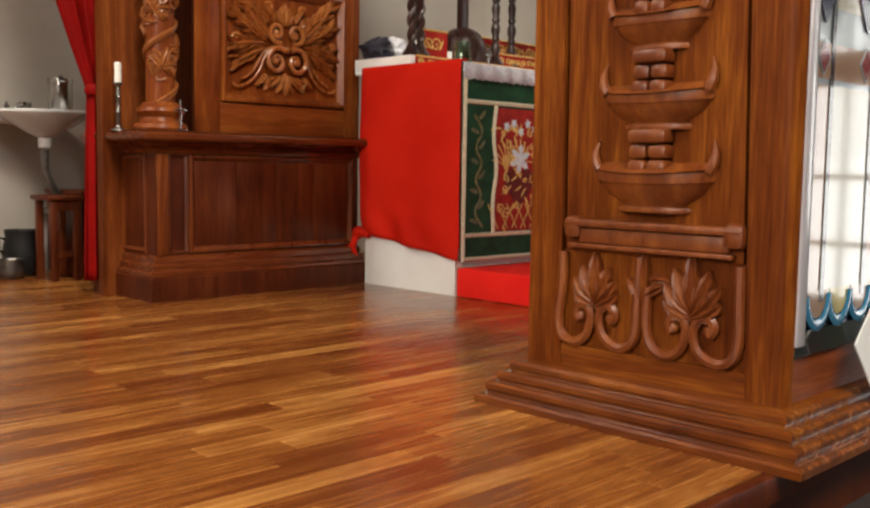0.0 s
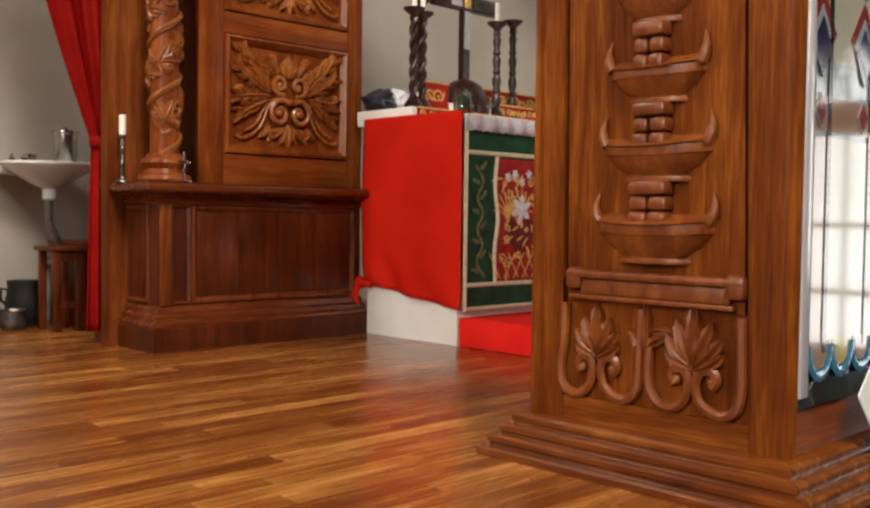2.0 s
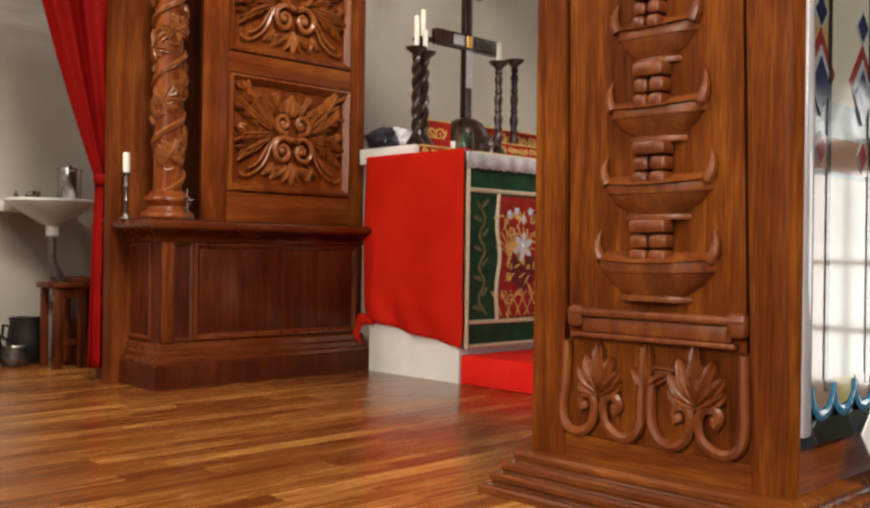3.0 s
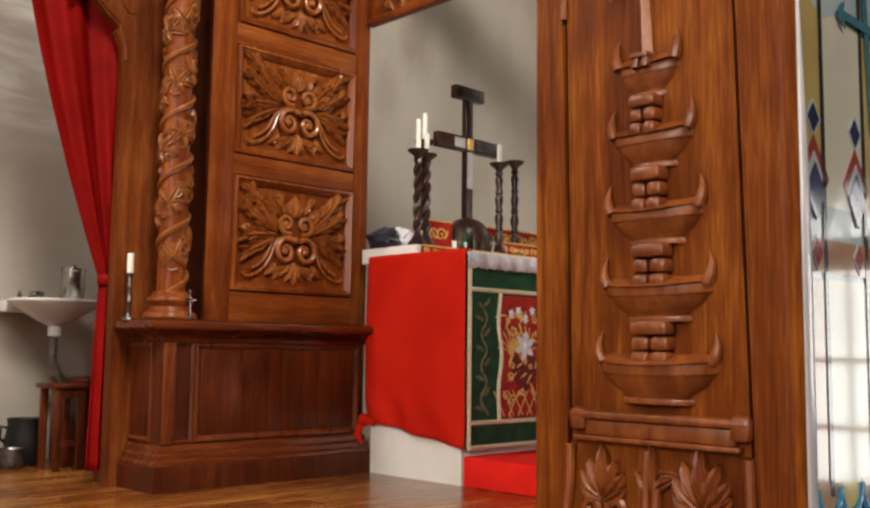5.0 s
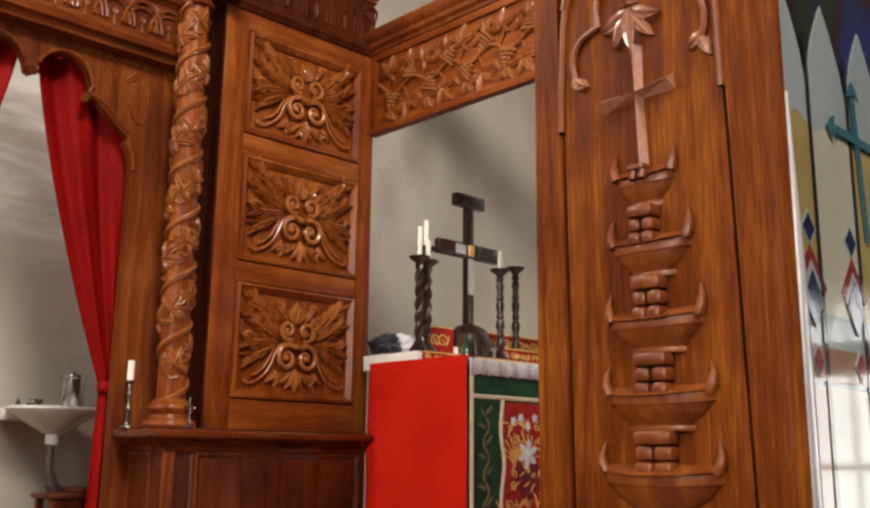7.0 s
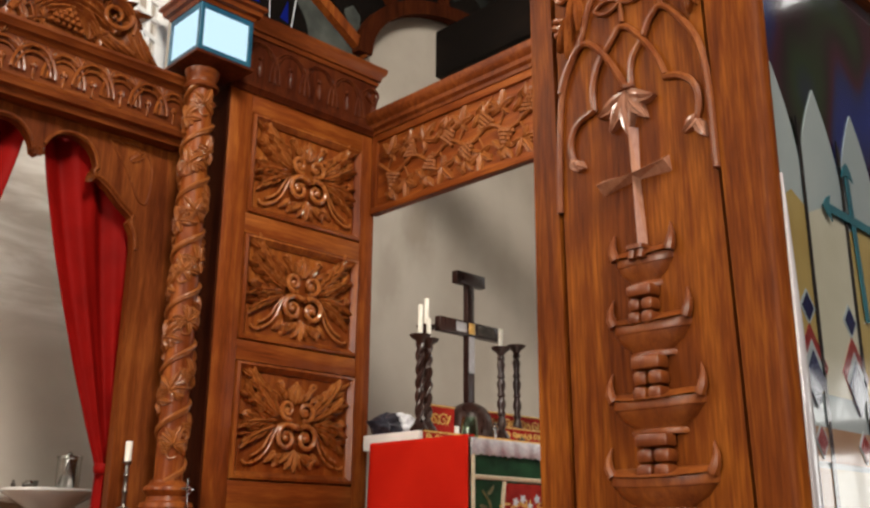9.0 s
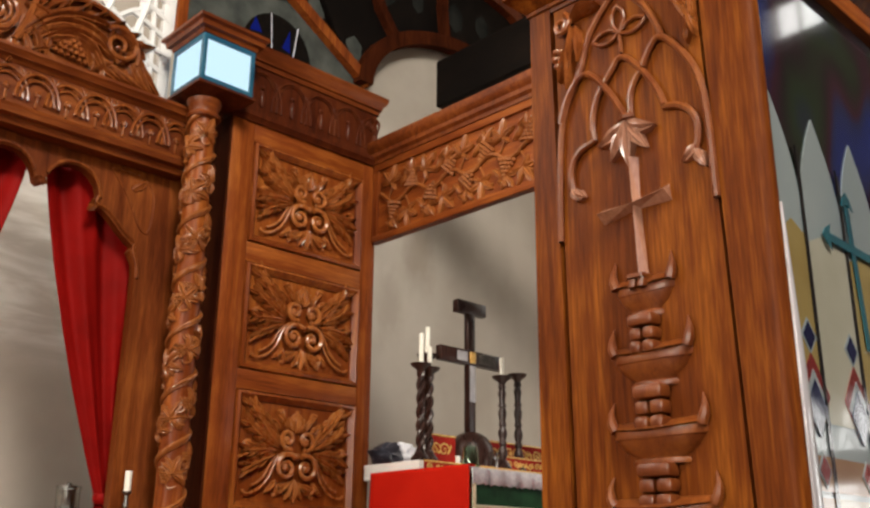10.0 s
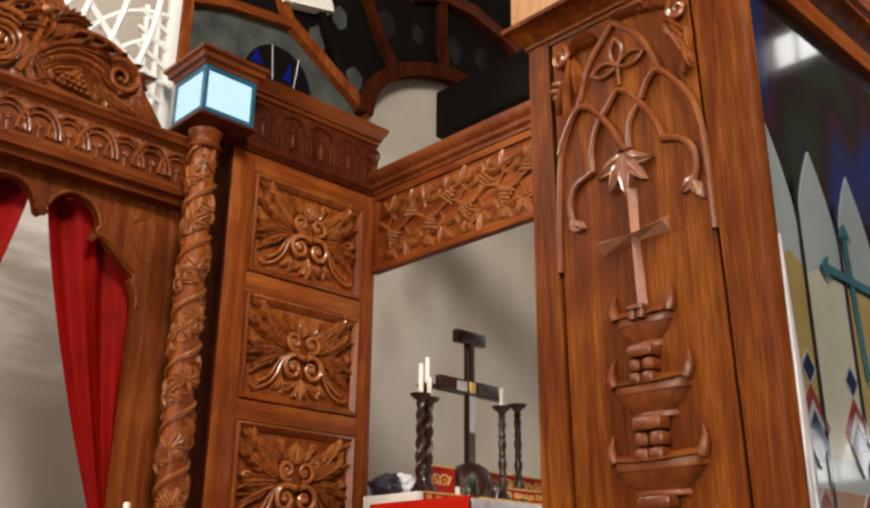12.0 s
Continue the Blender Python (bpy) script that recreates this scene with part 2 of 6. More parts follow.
PLASTIC_BAG = plain("dark_plastic_bag", (0.012, 0.014, 0.022), (0.05, 0.055, 0.075), 9, 0.3, bump=0.6, fine=25)
WHITE_LAT = plain("white_lattice_paint", (0.74, 0.74, 0.74), (0.82, 0.82, 0.82), 5, 0.5)
TEAL_PAINT = plain("teal_blue_paint", (0.008, 0.060, 0.115), (0.014, 0.10, 0.165), 9, 0.35)
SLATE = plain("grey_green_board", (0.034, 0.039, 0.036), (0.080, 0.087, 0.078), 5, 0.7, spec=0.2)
# darker copy of the grey board, with deep shade in its colour
SHADED_SLATE = plain("shaded_grey_board", (0.006, 0.0065, 0.006), (0.018, 0.019, 0.017), 5, 0.8, spec=0.1)
# near-black board; on the tie beam its colour also holds the shade
DARK_BOARD = wood("near_black_board", (0.0022, 0.0014, 0.0012), (0.0045, 0.003, 0.0024), (0.010, 0.006, 0.0042), scale=(3, 0.6, 3), rough=0.6, coat=0.0, spec=0.08)
PAPER = plain("white_card", (0.72, 0.71, 0.68), (0.8, 0.79, 0.76), 5, 0.7)


def glossy(name, a, c, scale=4):
    m = plain(name, a, c, scale, 0.10, coat=0.65, bump=0.02, fine=8)
    m.node_tree.nodes["Principled BSDF"].inputs["Coat Roughness"].default_value = 0.04
    return m


# varnished teak whose paler base colour holds part of the window's sheen
P_GLOSS = wood("red_teak_painted_sheen", (0.20, 0.085, 0.05), (0.31, 0.145, 0.09), (0.42, 0.22, 0.145), scale=(2.6, 2.6, 0.8), rough=0.2, coat=0.8, spec=0.6)
# pale colour that stands in for window glare on the pillar's edge
EDGE_GLARE = plain("painted_edge_glare", (0.34, 0.31, 0.32), (0.46, 0.43, 0.44), 3, 0.25, coat=0.8, bump=0.02)
P_NAVY = glossy("gloss_navy_paint", (0.0015, 0.003, 0.018), (0.004, 0.012, 0.06), 3)
P_DARK = glossy("gloss_dark_green_paint", (0.0062, 0.00868, 0.00992), (0.0124, 0.0279, 0.0186), 6)
P_CLOUD = glossy("gloss_clouded_night_paint", (0.003, 0.010, 0.06), (0.004, 0.016, 0.085), 3)
qn, ql = P_CLOUD.node_tree.nodes, P_CLOUD.node_tree.links
qt = qn.new("ShaderNodeTexCoord")
qm = qn.new("ShaderNodeMapping")
qm.inputs["Scale"].default_value = (1.9, 1, 1.1)
qm.inputs["Location"].default_value = (0.35, 0, 0.2)
qz = qn.new("ShaderNodeTexNoise")
qz.inputs["Scale"].default_value, qz.inputs["Detail"].default_value, qz.inputs["Distortion"].default_value = 1.5, 1, 0.3
ql.new(qt.outputs["Object"], qm.inputs[0])
ql.new(qm.outputs[0], qz.inputs[0])
qr = ramp(qn, [(0.34, (0.003, 0.014, 0.10)), (0.42, (0.004, 0.010, 0.05)), (0.47, (0.022, 0.003, 0.012)), (0.53, (0.006, 0.005, 0.006)), (0.60, (0.007, 0.018, 0.008)), (0.68, (0.003, 0.008, 0.03))])
ql.new(qz.outputs[0], qr.inputs[0])
ql.new(qr.outputs[0], qn["Principled BSDF"].inputs["Base Color"])
P_PALE = glossy("gloss_pale_blue_paint", (0.186, 0.2232, 0.2356), (0.248, 0.279, 0.279), 2)
P_OCHRE = glossy("gloss_ochre_paint", (0.2232, 0.155, 0.0496), (0.2976, 0.2232, 0.0868), 3)
P_CREAM = glossy("gloss_cream_paint", (0.31, 0.2914, 0.2232), (0.372, 0.3534, 0.2852), 3)
P_TAN = glossy("gloss_tan_paint", (0.1984, 0.1054, 0.0558), (0.248, 0.1488, 0.0868), 3)
P_RED = glossy("gloss_red_paint", (0.1364, 0.0124, 0.0124), (0.186, 0.0186, 0.0186), 5)
P_TEAL = glossy("gloss_teal_paint", (0.0093, 0.062, 0.0868), (0.0186, 0.1054, 0.1302), 6)
P_WAVE = glossy("gloss_sea_blue_paint", (0.020, 0.13, 0.24), (0.040, 0.20, 0.33), 6)
P_YELLOW = glossy("gloss_yellow_paint", (0.36, 0.30, 0.10), (0.44, 0.38, 0.16), 4)
P_BLACK = glossy("gloss_black_line", (0.00372, 0.00372, 0.00496), (0.00744, 0.00744, 0.00868), 6)


def glow(name, colour, strength):
    m = bpy.data.materials.new(name)
    m.use_nodes = True
    n, l = m.node_tree.nodes, m.node_tree.links
    n.clear()
    e, o = n.new("ShaderNodeEmission"), n.new("ShaderNodeOutputMaterial")
    e.inputs[0].default_value, e.inputs[1].default_value = (*colour, 1), strength
    l.new(e.outputs[0], o.inputs[0])
    return m


LAMP_GLASS = glow("lit_opal_glass", (0.62, 0.87, 1.0), 1.08)
OUTSIDE = glow("overcast_daylight", (1.0, 0.98, 0.94), 4.2)
BLUE_GLASS = glow("daylit_blue_glass", (0.03, 0.05, 0.55), 0.22)
GLASS, gn, gl, gb = shader("clear_glass", 0.03)
gb.inputs["Transmission Weight"].default_value = 1.0
gb.inputs["Base Color"].default_value = (0.55, 0.68, 0.55, 1)


# ---- builders ----
ORIGIN = {}


def thing(name, at, label, category, group="", kind=""):
    ob = new(name)
    ob.location = at
    ORIGIN[ob.name] = Vector(at)
    return tagged(ob, label, category, group, kind)


def finish(bm, material, smooth):
    bmesh.ops.recalc_face_normals(bm, faces=bm.faces)
    me = bpy.data.meshes.new("mesh")
    bm.to_mesh(me)
    bm.free()
    me.materials.append(material)
    if smooth:
        me.polygons.foreach_set("use_smooth", [True] * len(me.polygons))
        me.set_sharp_from_angle(angle=radians(smooth))
    return me


def part(name, bm, material, parent=None, label="", smooth=40):
    """Links a bmesh, given in world places, as one mesh under a thing or a part."""
    if parent is not None:
        o = ORIGIN.get(parent.name, Vector((0, 0, 0)))
        bmesh.ops.translate(bm, vec=-o, verts=bm.verts)
    ob = new(name, finish(bm, material, smooth))
    if parent is not None:
        ob.parent = parent
        ORIGIN[ob.name] = o
    return tagged(ob, label)


def solo(name, bm, material, label, category, group="", kind="", smooth=40):
    """A thing that is a single mesh."""
    return tagged(new(name, finish(bm, material, smooth)), label, category, group, kind)


def box(bm, x0, x1, y0, y1, z0, z1, bev=0.0, turn=None):
    vs = bmesh.ops.create_cube(bm, size=1)["verts"]
    m = Matrix.Translation(((x0 + x1) / 2, (y0 + y1) / 2, (z0 + z1) / 2)) @ Matrix.Diagonal((x1 - x0, y1 - y0, z1 - z0, 1))
    bmesh.ops.transform(bm, matrix=m, verts=vs)
    if turn is not None:
        bmesh.ops.transform(bm, matrix=turn, verts=vs)
    if bev:
        es = list({e for v in vs for e in v.link_edges})
        bmesh.ops.bevel(bm, geom=es, offset=bev, segments=2, affect="EDGES", profile=0.5)
    return bm


def block(*a, **k):
    return box(bmesh.new(), *a, **k)


def tube(bm, pts, rad, n=8, squash=None):
    """A round bar along points; rad may vary. squash: (direction, factor) flattens its section."""
    pts = [Vector(p) for p in pts]
    if not hasattr(rad, "__len__"):
        rad = [rad] * len(pts)
    rings, up = [], None
    for i, p in enumerate(pts):
        d = (pts[min(i + 1, len(pts) - 1)] - pts[max(i - 1, 0)]).normalized()
        if up is None:
            up = d.orthogonal().normalized()
        up = (up - d * up.dot(d)).normalized()
        side = d.cross(up)
        ring = []
        for k in range(n):
            a = 2 * math.pi * k / n
            off = (up * math.cos(a) + side * math.sin(a)) * rad[i]
            if squash:
                off -= squash[0] * off.dot(squash[0]) * (1 - squash[1])
            ring.append(bm.verts.new(p + off))
        rings.append(ring)
    for a, b in zip(rings, rings[1:]):
        for k in range(n):
            bm.faces.new((a[k], a[(k + 1) % n], b[(k + 1) % n], b[k]))
    bm.faces.new(rings[0][::-1])
    bm.faces.new(rings[-1])
    return bm


def lathe(bm, prof, c, n=24, a0=0.0, a1=2 * math.pi, sx=1.0, sy=1.0):
    """Turns (radius, height) round an upright axis at c; a part turn is closed at its back."""
    whole = abs(a1 - a0 - 2 * math.pi) < 1e-6
    cols = []
    for k in range(n if whole else n + 1):
        a = a0 + (a1 - a0) * k / n
        cols.append([bm.verts.new((c[0] + sx * r * math.cos(a), c[1] + sy * r * math.sin(a), c[2] + z)) for r, z in prof])
    for k in range(n):
        a, b = cols[k], cols[(k + 1) % len(cols)]
        for i in range(len(prof) - 1):
            bm.faces.new((a[i], b[i], b[i + 1], a[i + 1]))
    bm.faces.new([q[0] for q in cols][::-1])
    bm.faces.new([q[-1] for q in cols])
    if not whole:
        bm.faces.new(cols[0])
        bm.faces.new(cols[-1][::-1])
    return bm


def mould(bm, plan, prof, closed=False):
    """A moulding: the profile (out, z) run along a plan of (x, y), mitred; out is to the right of the run."""
    n = len(plan)
    pts = [Vector((p[0], p[1], 0)) for p in plan]
    rows = []
    for i in range(n):
        dirs = []
        if i > 0 or closed:
            dirs.append((pts[i] - pts[i - 1]).normalized())
        if i < n - 1 or closed:
            dirs.append((pts[(i + 1) % n] - pts[i]).normalized())
        nor = [Vector((d.y, -d.x, 0)) for d in dirs]
        m = sum(nor, Vector()).normalized()
        m = m / max(0.2, m.dot(nor[0]))
        rows.append([bm.verts.new((pts[i].x + m.x * o, pts[i].y + m.y * o, z)) for o, z in prof])
    for i in range(n if closed else n - 1):
        a, b = rows[i], rows[(i + 1) % n]
        for k in range(len(prof) - 1):
            bm.faces.new((a[k], b[k], b[k + 1], a[k + 1]))
        bm.faces.new((a[-1], b[-1], b[0], a[0]))
    if not closed:
        bm.faces.new(rows[0])
        bm.faces.new(rows[-1][::-1])
    return bm


def slab(bm, outline, face, depth):
    """A flat board cut to an outline of (u, v); face maps (u, v, w) to the world, w from 0 to -depth."""
    f = [bm.verts.new(face(u, v, 0)) for u, v in outline]
    b = [bm.verts.new(face(u, v, -depth)) for u, v in outline]
    tris = tessellate_polygon([[Vector((u, v, 0)) for u, v in outline]])
    for i, j, k in tris:
        bm.faces.new((f[i], f[j], f[k]))
        bm.faces.new((b[k], b[j], b[i]))
    for i in range(len(f)):
        j = (i + 1) % len(f)
        bm.faces.new((f[i], b[i], b[j], f[j]))
    return bm


def facing(o, u, v, w):
    o, u, v, w = Vector(o), Vector(u), Vector(v), Vector(w)
    return lambda a, b, c=0.0: o + u * a + v * b + w * c


def leaf(bm, face, u0, v0, ang, L, W, h=0.02, bend=0.0, lobes=4, steps=14, w0=0.0):
    """A carved acanthus leaf, raised along its rib, with lobed edges and veins."""
    rows, u, v, a = [], u0, v0, ang
    for i in range(steps + 1):
        s = i / steps
        wide = W * (math.sin(math.pi * min(1, s * 0.92 + 0.06)) ** 0.7) * (0.70 + 0.30 * abs(math.sin(lobes * math.pi * s)))
        nu, nv = -math.sin(a), math.cos(a)
        lift = h * (0.55 + 0.45 * math.sin(math.pi * s)) + w0
        row = []
        for q, e in ((-1, 0.0), (-0.8, 0.70), (-0.35, 0.60), (0, 1.0), (0.35, 0.60), (0.8, 0.70), (1, 0.0)):
            back = -0.25 * wide * abs(q)
            row.append(bm.verts.new(face(u + nu * wide * q + math.cos(a) * back, v + nv * wide * q + math.sin(a) * back, w0 + (lift - w0) * e)))
        rows.append(row)
        u += math.cos(a) * L / steps
        v += math.sin(a) * L / steps
        a += bend / steps
    for a_, b_ in zip(rows, rows[1:]):
        for k in range(6):
            bm.faces.new((a_[k], a_[k + 1], b_[k + 1], b_[k]))
    return bm


def scroll(bm, face, cu, cv, R, a0, turns, r0, r1, w=0.012, n=26):
    """A spiral volute that winds in to a boss."""
    pts, rad = [], []
    for i in range(n):
        s = i / (n - 1)
        a, R_ = a0 + turns * 2 * math.pi * s, R * (1 - 0.78 * s)
        pts.append(face(cu + R_ * math.cos(a), cv + R_ * math.sin(a), w * (0.85 - 0.45 * s)))
        rad.append(r0 + (r1 - r0) * s)
    tube(bm, pts, rad, 7)
    ball(bm, face(cu, cv, w * 0.32), r1 * 1.15)


def ball(bm, p, r, seg=7):
    """A small round bead."""
    p, n = Vector(p), max(3, seg - 3)
    top, bot = bm.verts.new(p + Vector((0, 0, r))), bm.verts.new(p - Vector((0, 0, r)))
    rings = []
    for i in range(1, n):
        q = math.pi * i / n
        rings.append([bm.verts.new(p + Vector((math.sin(q) * math.cos(a), math.sin(q) * math.sin(a), math.cos(q))) * r) for a in [2 * math.pi * k / seg for k in range(seg)]])
    for k in range(seg):
        j = (k + 1) % seg
        bm.faces.new((top, rings[0][k], rings[0][j]))
        bm.faces.new((bot, rings[-1][j], rings[-1][k]))
        for a, b in zip(rings, rings[1:]):
            bm.faces.new((a[k], b[k], b[j], a[j]))
    return bm


def vine(bm, face, pts, r, w=0.01):
    """A carved stem through (u, v) points, rounded by subdivision."""
    q = [Vector((a, b, 0)) for a, b in pts]
    for _ in range(2):
        q = [q[0]] + [p for a, b in zip(q, q[1:]) for p in (a * 0.75 + b * 0.25, a * 0.25 + b * 0.75)] + [q[-1]]
    tube(bm, [face(p.x, p.y, w) for p in q], r, 7)
    return bm


def grapes(bm, face, u, v, size, rows=4, ang=-math.pi / 2, w=0.01):
    """A bunch of grapes that tapers along ang."""
    d, s = (math.cos(ang), math.sin(ang)), (-math.sin(ang), math.cos(ang))
    for i in range(rows):
        n = rows - i
        for k in range(n):
            o = (k - (n - 1) / 2) * size * 1.7
            ball(bm, face(u + d[0] * i * size * 1.5 + s[0] * o, v + d[1] * i * size * 1.5 + s[1] * o, w + (0.3 * size if 0 < k < n - 1 else 0)), size, 6)
    return bm


def ivy(bm, face, u, v, size, ang, h=0.014):
    """A vine leaf of five points."""
    for a, k in ((0, 1.0), (0.95, 0.85), (-0.95, 0.85), (1.9, 0.6), (-1.9, 0.6)):
        leaf(bm, face, u, v, ang + a, size * k, size * 0.24 * k, h, 0.2 * a, 2, 7)
    return bm


def acanthus(bm, face, u0, v0, ang, L, W, h, bend=0.0, fingers=5):
    """A big leaf of overlapping fingers along a curling rib."""
    u, v, a, n = u0, v0, ang, 16
    at = {}
    pts = []
    for i in range(n + 1):
        at[i] = (u, v, a)
        pts.append(face(u, v, h * (0.75 + 0.25 * math.sin(math.pi * i / n))))
        u, v, a = u + math.cos(a) * L / n, v + math.sin(a) * L / n, a + bend / n
    tube(bm, pts, [0.011 - 0.007 * i / n for i in range(n + 1)], 6)
    for k in range(fingers):
        i = int(n * (0.05 + 0.80 * k / fingers))
        fu, fv, fa = at[i]
        size = 1.0 - 0.40 * abs(k / (fingers - 1) - 0.35)
        for s in (1, -1):
            leaf(bm, face, fu, fv, fa + s * 0.82, W * 1.25 * size, W * 0.26, h * (0.95 - 0.08 * k), -s * 0.75, 1, 9)
    fu, fv, fa = at[n - 3]
    leaf(bm, face, fu, fv, fa, L * 0.22, W * 0.24, h * 0.8, bend * 0.4, 1, 9)
    return bm


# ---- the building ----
def wall(name, *spans, label="added nave wall out of view, kept dark to limit bounce", mat=NAVE_WALL):
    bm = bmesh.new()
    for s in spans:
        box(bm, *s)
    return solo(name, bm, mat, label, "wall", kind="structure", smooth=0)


# platform edge at y = -2.89, three steps down to the nave
sub = solo("floor", block(-4.2, 4.6, -2.885, 1.55, -0.34, -0.012), W_DARK, "polished strip-plank wooden sanctuary floor", "floor", kind="structure", smooth=0)
solo("step_nosing", block(-4.2, 4.6, -2.915, -2.885, -0.06, -0.001, bev=0.006), W_DARK, "dark wooden nosing of the sanctuary platform", "trim", kind="structure")
solo("step_upper", block(-4.2, 4.6, -3.25, -2.886, -0.51, -0.17), CARPET, "dark carpeted step below the platform", "step", kind="structure", smooth=0)
solo("step_lower", block(-4.2, 4.6, -3.6, -3.251, -0.51, -0.34), CARPET, "dark carpeted lower step", "step", kind="structure", smooth=0)
solo("nave_floor", block(-6.4, 6.6, -9.8, -2.89, -0.62, -0.512), CARPET, "dark carpeted nave floor", "floor", kind="structure", smooth=0)
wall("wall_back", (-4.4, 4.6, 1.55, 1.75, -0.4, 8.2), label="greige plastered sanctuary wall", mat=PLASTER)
# side walls added out of view to enclose the sanctuary
wall("wall_sanctuary_side", (4.6, 4.8, -2.6, 0.4 - 1.4, -0.6, 8.2), (4.6, 4.8, 0.6, 1.75, -0.6, 8.2), (4.6, 4.8, -1.0, 0.6, -0.6, 2.2), (4.6, 4.8, -1.0, 0.6, 4.2, 8.2), mat=PLASTER, label="added plastered side wall out of view, with a lamp opening")
wall("wall_sanctuary_far", (-4.4, -4.2, -2.2, 1.75, -0.6, 8.2), mat=PLASTER, label="added plastered side wall of the sanctuary, out of view")
# added nave walls, out of view, with tall window openings
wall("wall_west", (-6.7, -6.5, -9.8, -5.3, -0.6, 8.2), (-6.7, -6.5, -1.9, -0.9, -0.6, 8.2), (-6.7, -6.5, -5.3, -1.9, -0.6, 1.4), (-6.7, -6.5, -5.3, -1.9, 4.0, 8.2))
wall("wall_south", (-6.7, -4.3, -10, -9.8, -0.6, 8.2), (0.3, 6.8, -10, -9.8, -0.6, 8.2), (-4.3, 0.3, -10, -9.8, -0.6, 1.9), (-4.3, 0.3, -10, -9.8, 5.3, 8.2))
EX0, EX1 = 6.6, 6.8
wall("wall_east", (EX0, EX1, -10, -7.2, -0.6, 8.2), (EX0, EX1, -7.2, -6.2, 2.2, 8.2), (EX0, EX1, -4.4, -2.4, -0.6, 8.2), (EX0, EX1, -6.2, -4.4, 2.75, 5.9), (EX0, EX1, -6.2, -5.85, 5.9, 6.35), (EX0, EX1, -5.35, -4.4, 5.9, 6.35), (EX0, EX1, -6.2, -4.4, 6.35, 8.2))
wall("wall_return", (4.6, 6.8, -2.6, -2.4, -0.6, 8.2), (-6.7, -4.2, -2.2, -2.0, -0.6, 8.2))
# unseen roof, added to close the room against the sky
solo("ceiling", block(-6.7, 6.8, -10, 1.75, 8.2, 8.4), DARK_BOARD, "added near-black roof out of view, closing the church", "ceiling", kind="structure", smooth=0)


def pointed_doorway():
    """Tall pointed nave doorway: daylight beyond, lattice leads in the head, slatted leaves below."""
    w = thing("window_1", (6.6, -5.3, -0.51), "tall pointed daylit doorway with a leaded lattice head", "window", kind="structure")
    f = facing((6.61, 0, 0), (0, 1, 0), (0, 0, 1), (-1, 0, 0))
    for k in range(4):
        mid, half_w = -5.975 + 0.45 * k, 0.225
        for s in (1, -1):
            arc = [(mid + s * half_w * (1 - q ** 1.5), 1.68 + 0.58 * q) for q in [i / 8 for i in range(9)]]
            part("spandrel", slab(bmesh.new(), arc + [(mid, 2.76), (mid + s * half_w, 2.76)], f, 0.08), NAVE_WALL, w)
    for y in (-6.2, -5.6, -5.03, -4.44):
        part("mullion", block(6.63, 6.68, y, y + 0.045, -0.51, 2.1), W_DARK, w)
    for z, hgt in ((1.38, 0.30), (0.55, 0.05), (-0.05, 0.05)):
        part("transom", block(6.62, 6.67, -6.2, -4.4, z, z + hgt), W_DARK if hgt > 0.1 else W_PALE, w)
    for k in range(8):
        z = 0.78 + k * 0.075
        part("slat", block(6.63, 6.65, -6.2, -4.4, z, z + 0.008), W_PALE, w)
    bm = bmesh.new()
    for k in range(9):
        y = -6.2 + 1.8 * k / 8
        for s in (1, -1):
            tube(bm, [(6.645, y, 1.5), (6.645, y + s * 0.42, 2.75)], 0.012, 4)
    part("lead_lattice", bm, BLACK, w)
    part("pane", block(6.74, 6.745, -7.2, -4.4, -0.51, 2.75), OUTSIDE, w, "white overcast daylight")


pointed_doorway()

# ---- timber gable over the sanctuary wall ----
gable = thing("timber_gable", (2.4, 1.5, 4.1), "dark timber gable with ribs and an arched wall plate", "gable", kind="structure")
GF = facing((0, 1.49, 0), (1, 0, 0), (0, 0, 1), (0, -1, 0))
ring = [(3.4 - 1.22 * math.cos(a), 4.23 + 0.76 * math.sin(a)) for a in [math.pi * i / 24 for i in range(25)]]
dark = [(0.62, 4.54), (1.48, 4.715)] + ring + [(4.6, 4.2), (4.6, 8.15), (0.62, 8.15)]
part("dark_boarding", slab(bmesh.new(), dark, GF, 0.03), DARK_BOARD, gable, "near-black boards")
part("grey_board", slab(bmesh.new(), [(0.63, 4.05), (2.3, 4.05), (2.19, 4.29), (1.48, 4.71), (0.63, 4.53)], GF, 0.03), SLATE, gable, "mottled grey-green board")


def strut(name, pts, w, t, mat, label=""):
    """A squared timber along (u, v) points on the gable."""
    bm = bmesh.new()
    for i, ((u0, v0), (u1, v1)) in enumerate(zip(pts, pts[1:])):
        d = Vector((u1 - u0, v1 - v0)).normalized()
        n = Vector((-d.y, d.x)) * w / 2
        e = d * w * 0.42
        q = [(u0 - e.x + n.x, v0 - e.y + n.y), (u1 + e.x + n.x, v1 + e.y + n.y), (u1 + e.x - n.x, v1 + e.y - n.y), (u0 - e.x - n.x, v0 - e.y - n.y)]
        slab(bm, q, lambda u, v, k=0.0: GF(u, v, k + t + 0.004 * (i % 2)), t)
    return part(name, bm, mat, gable, label)


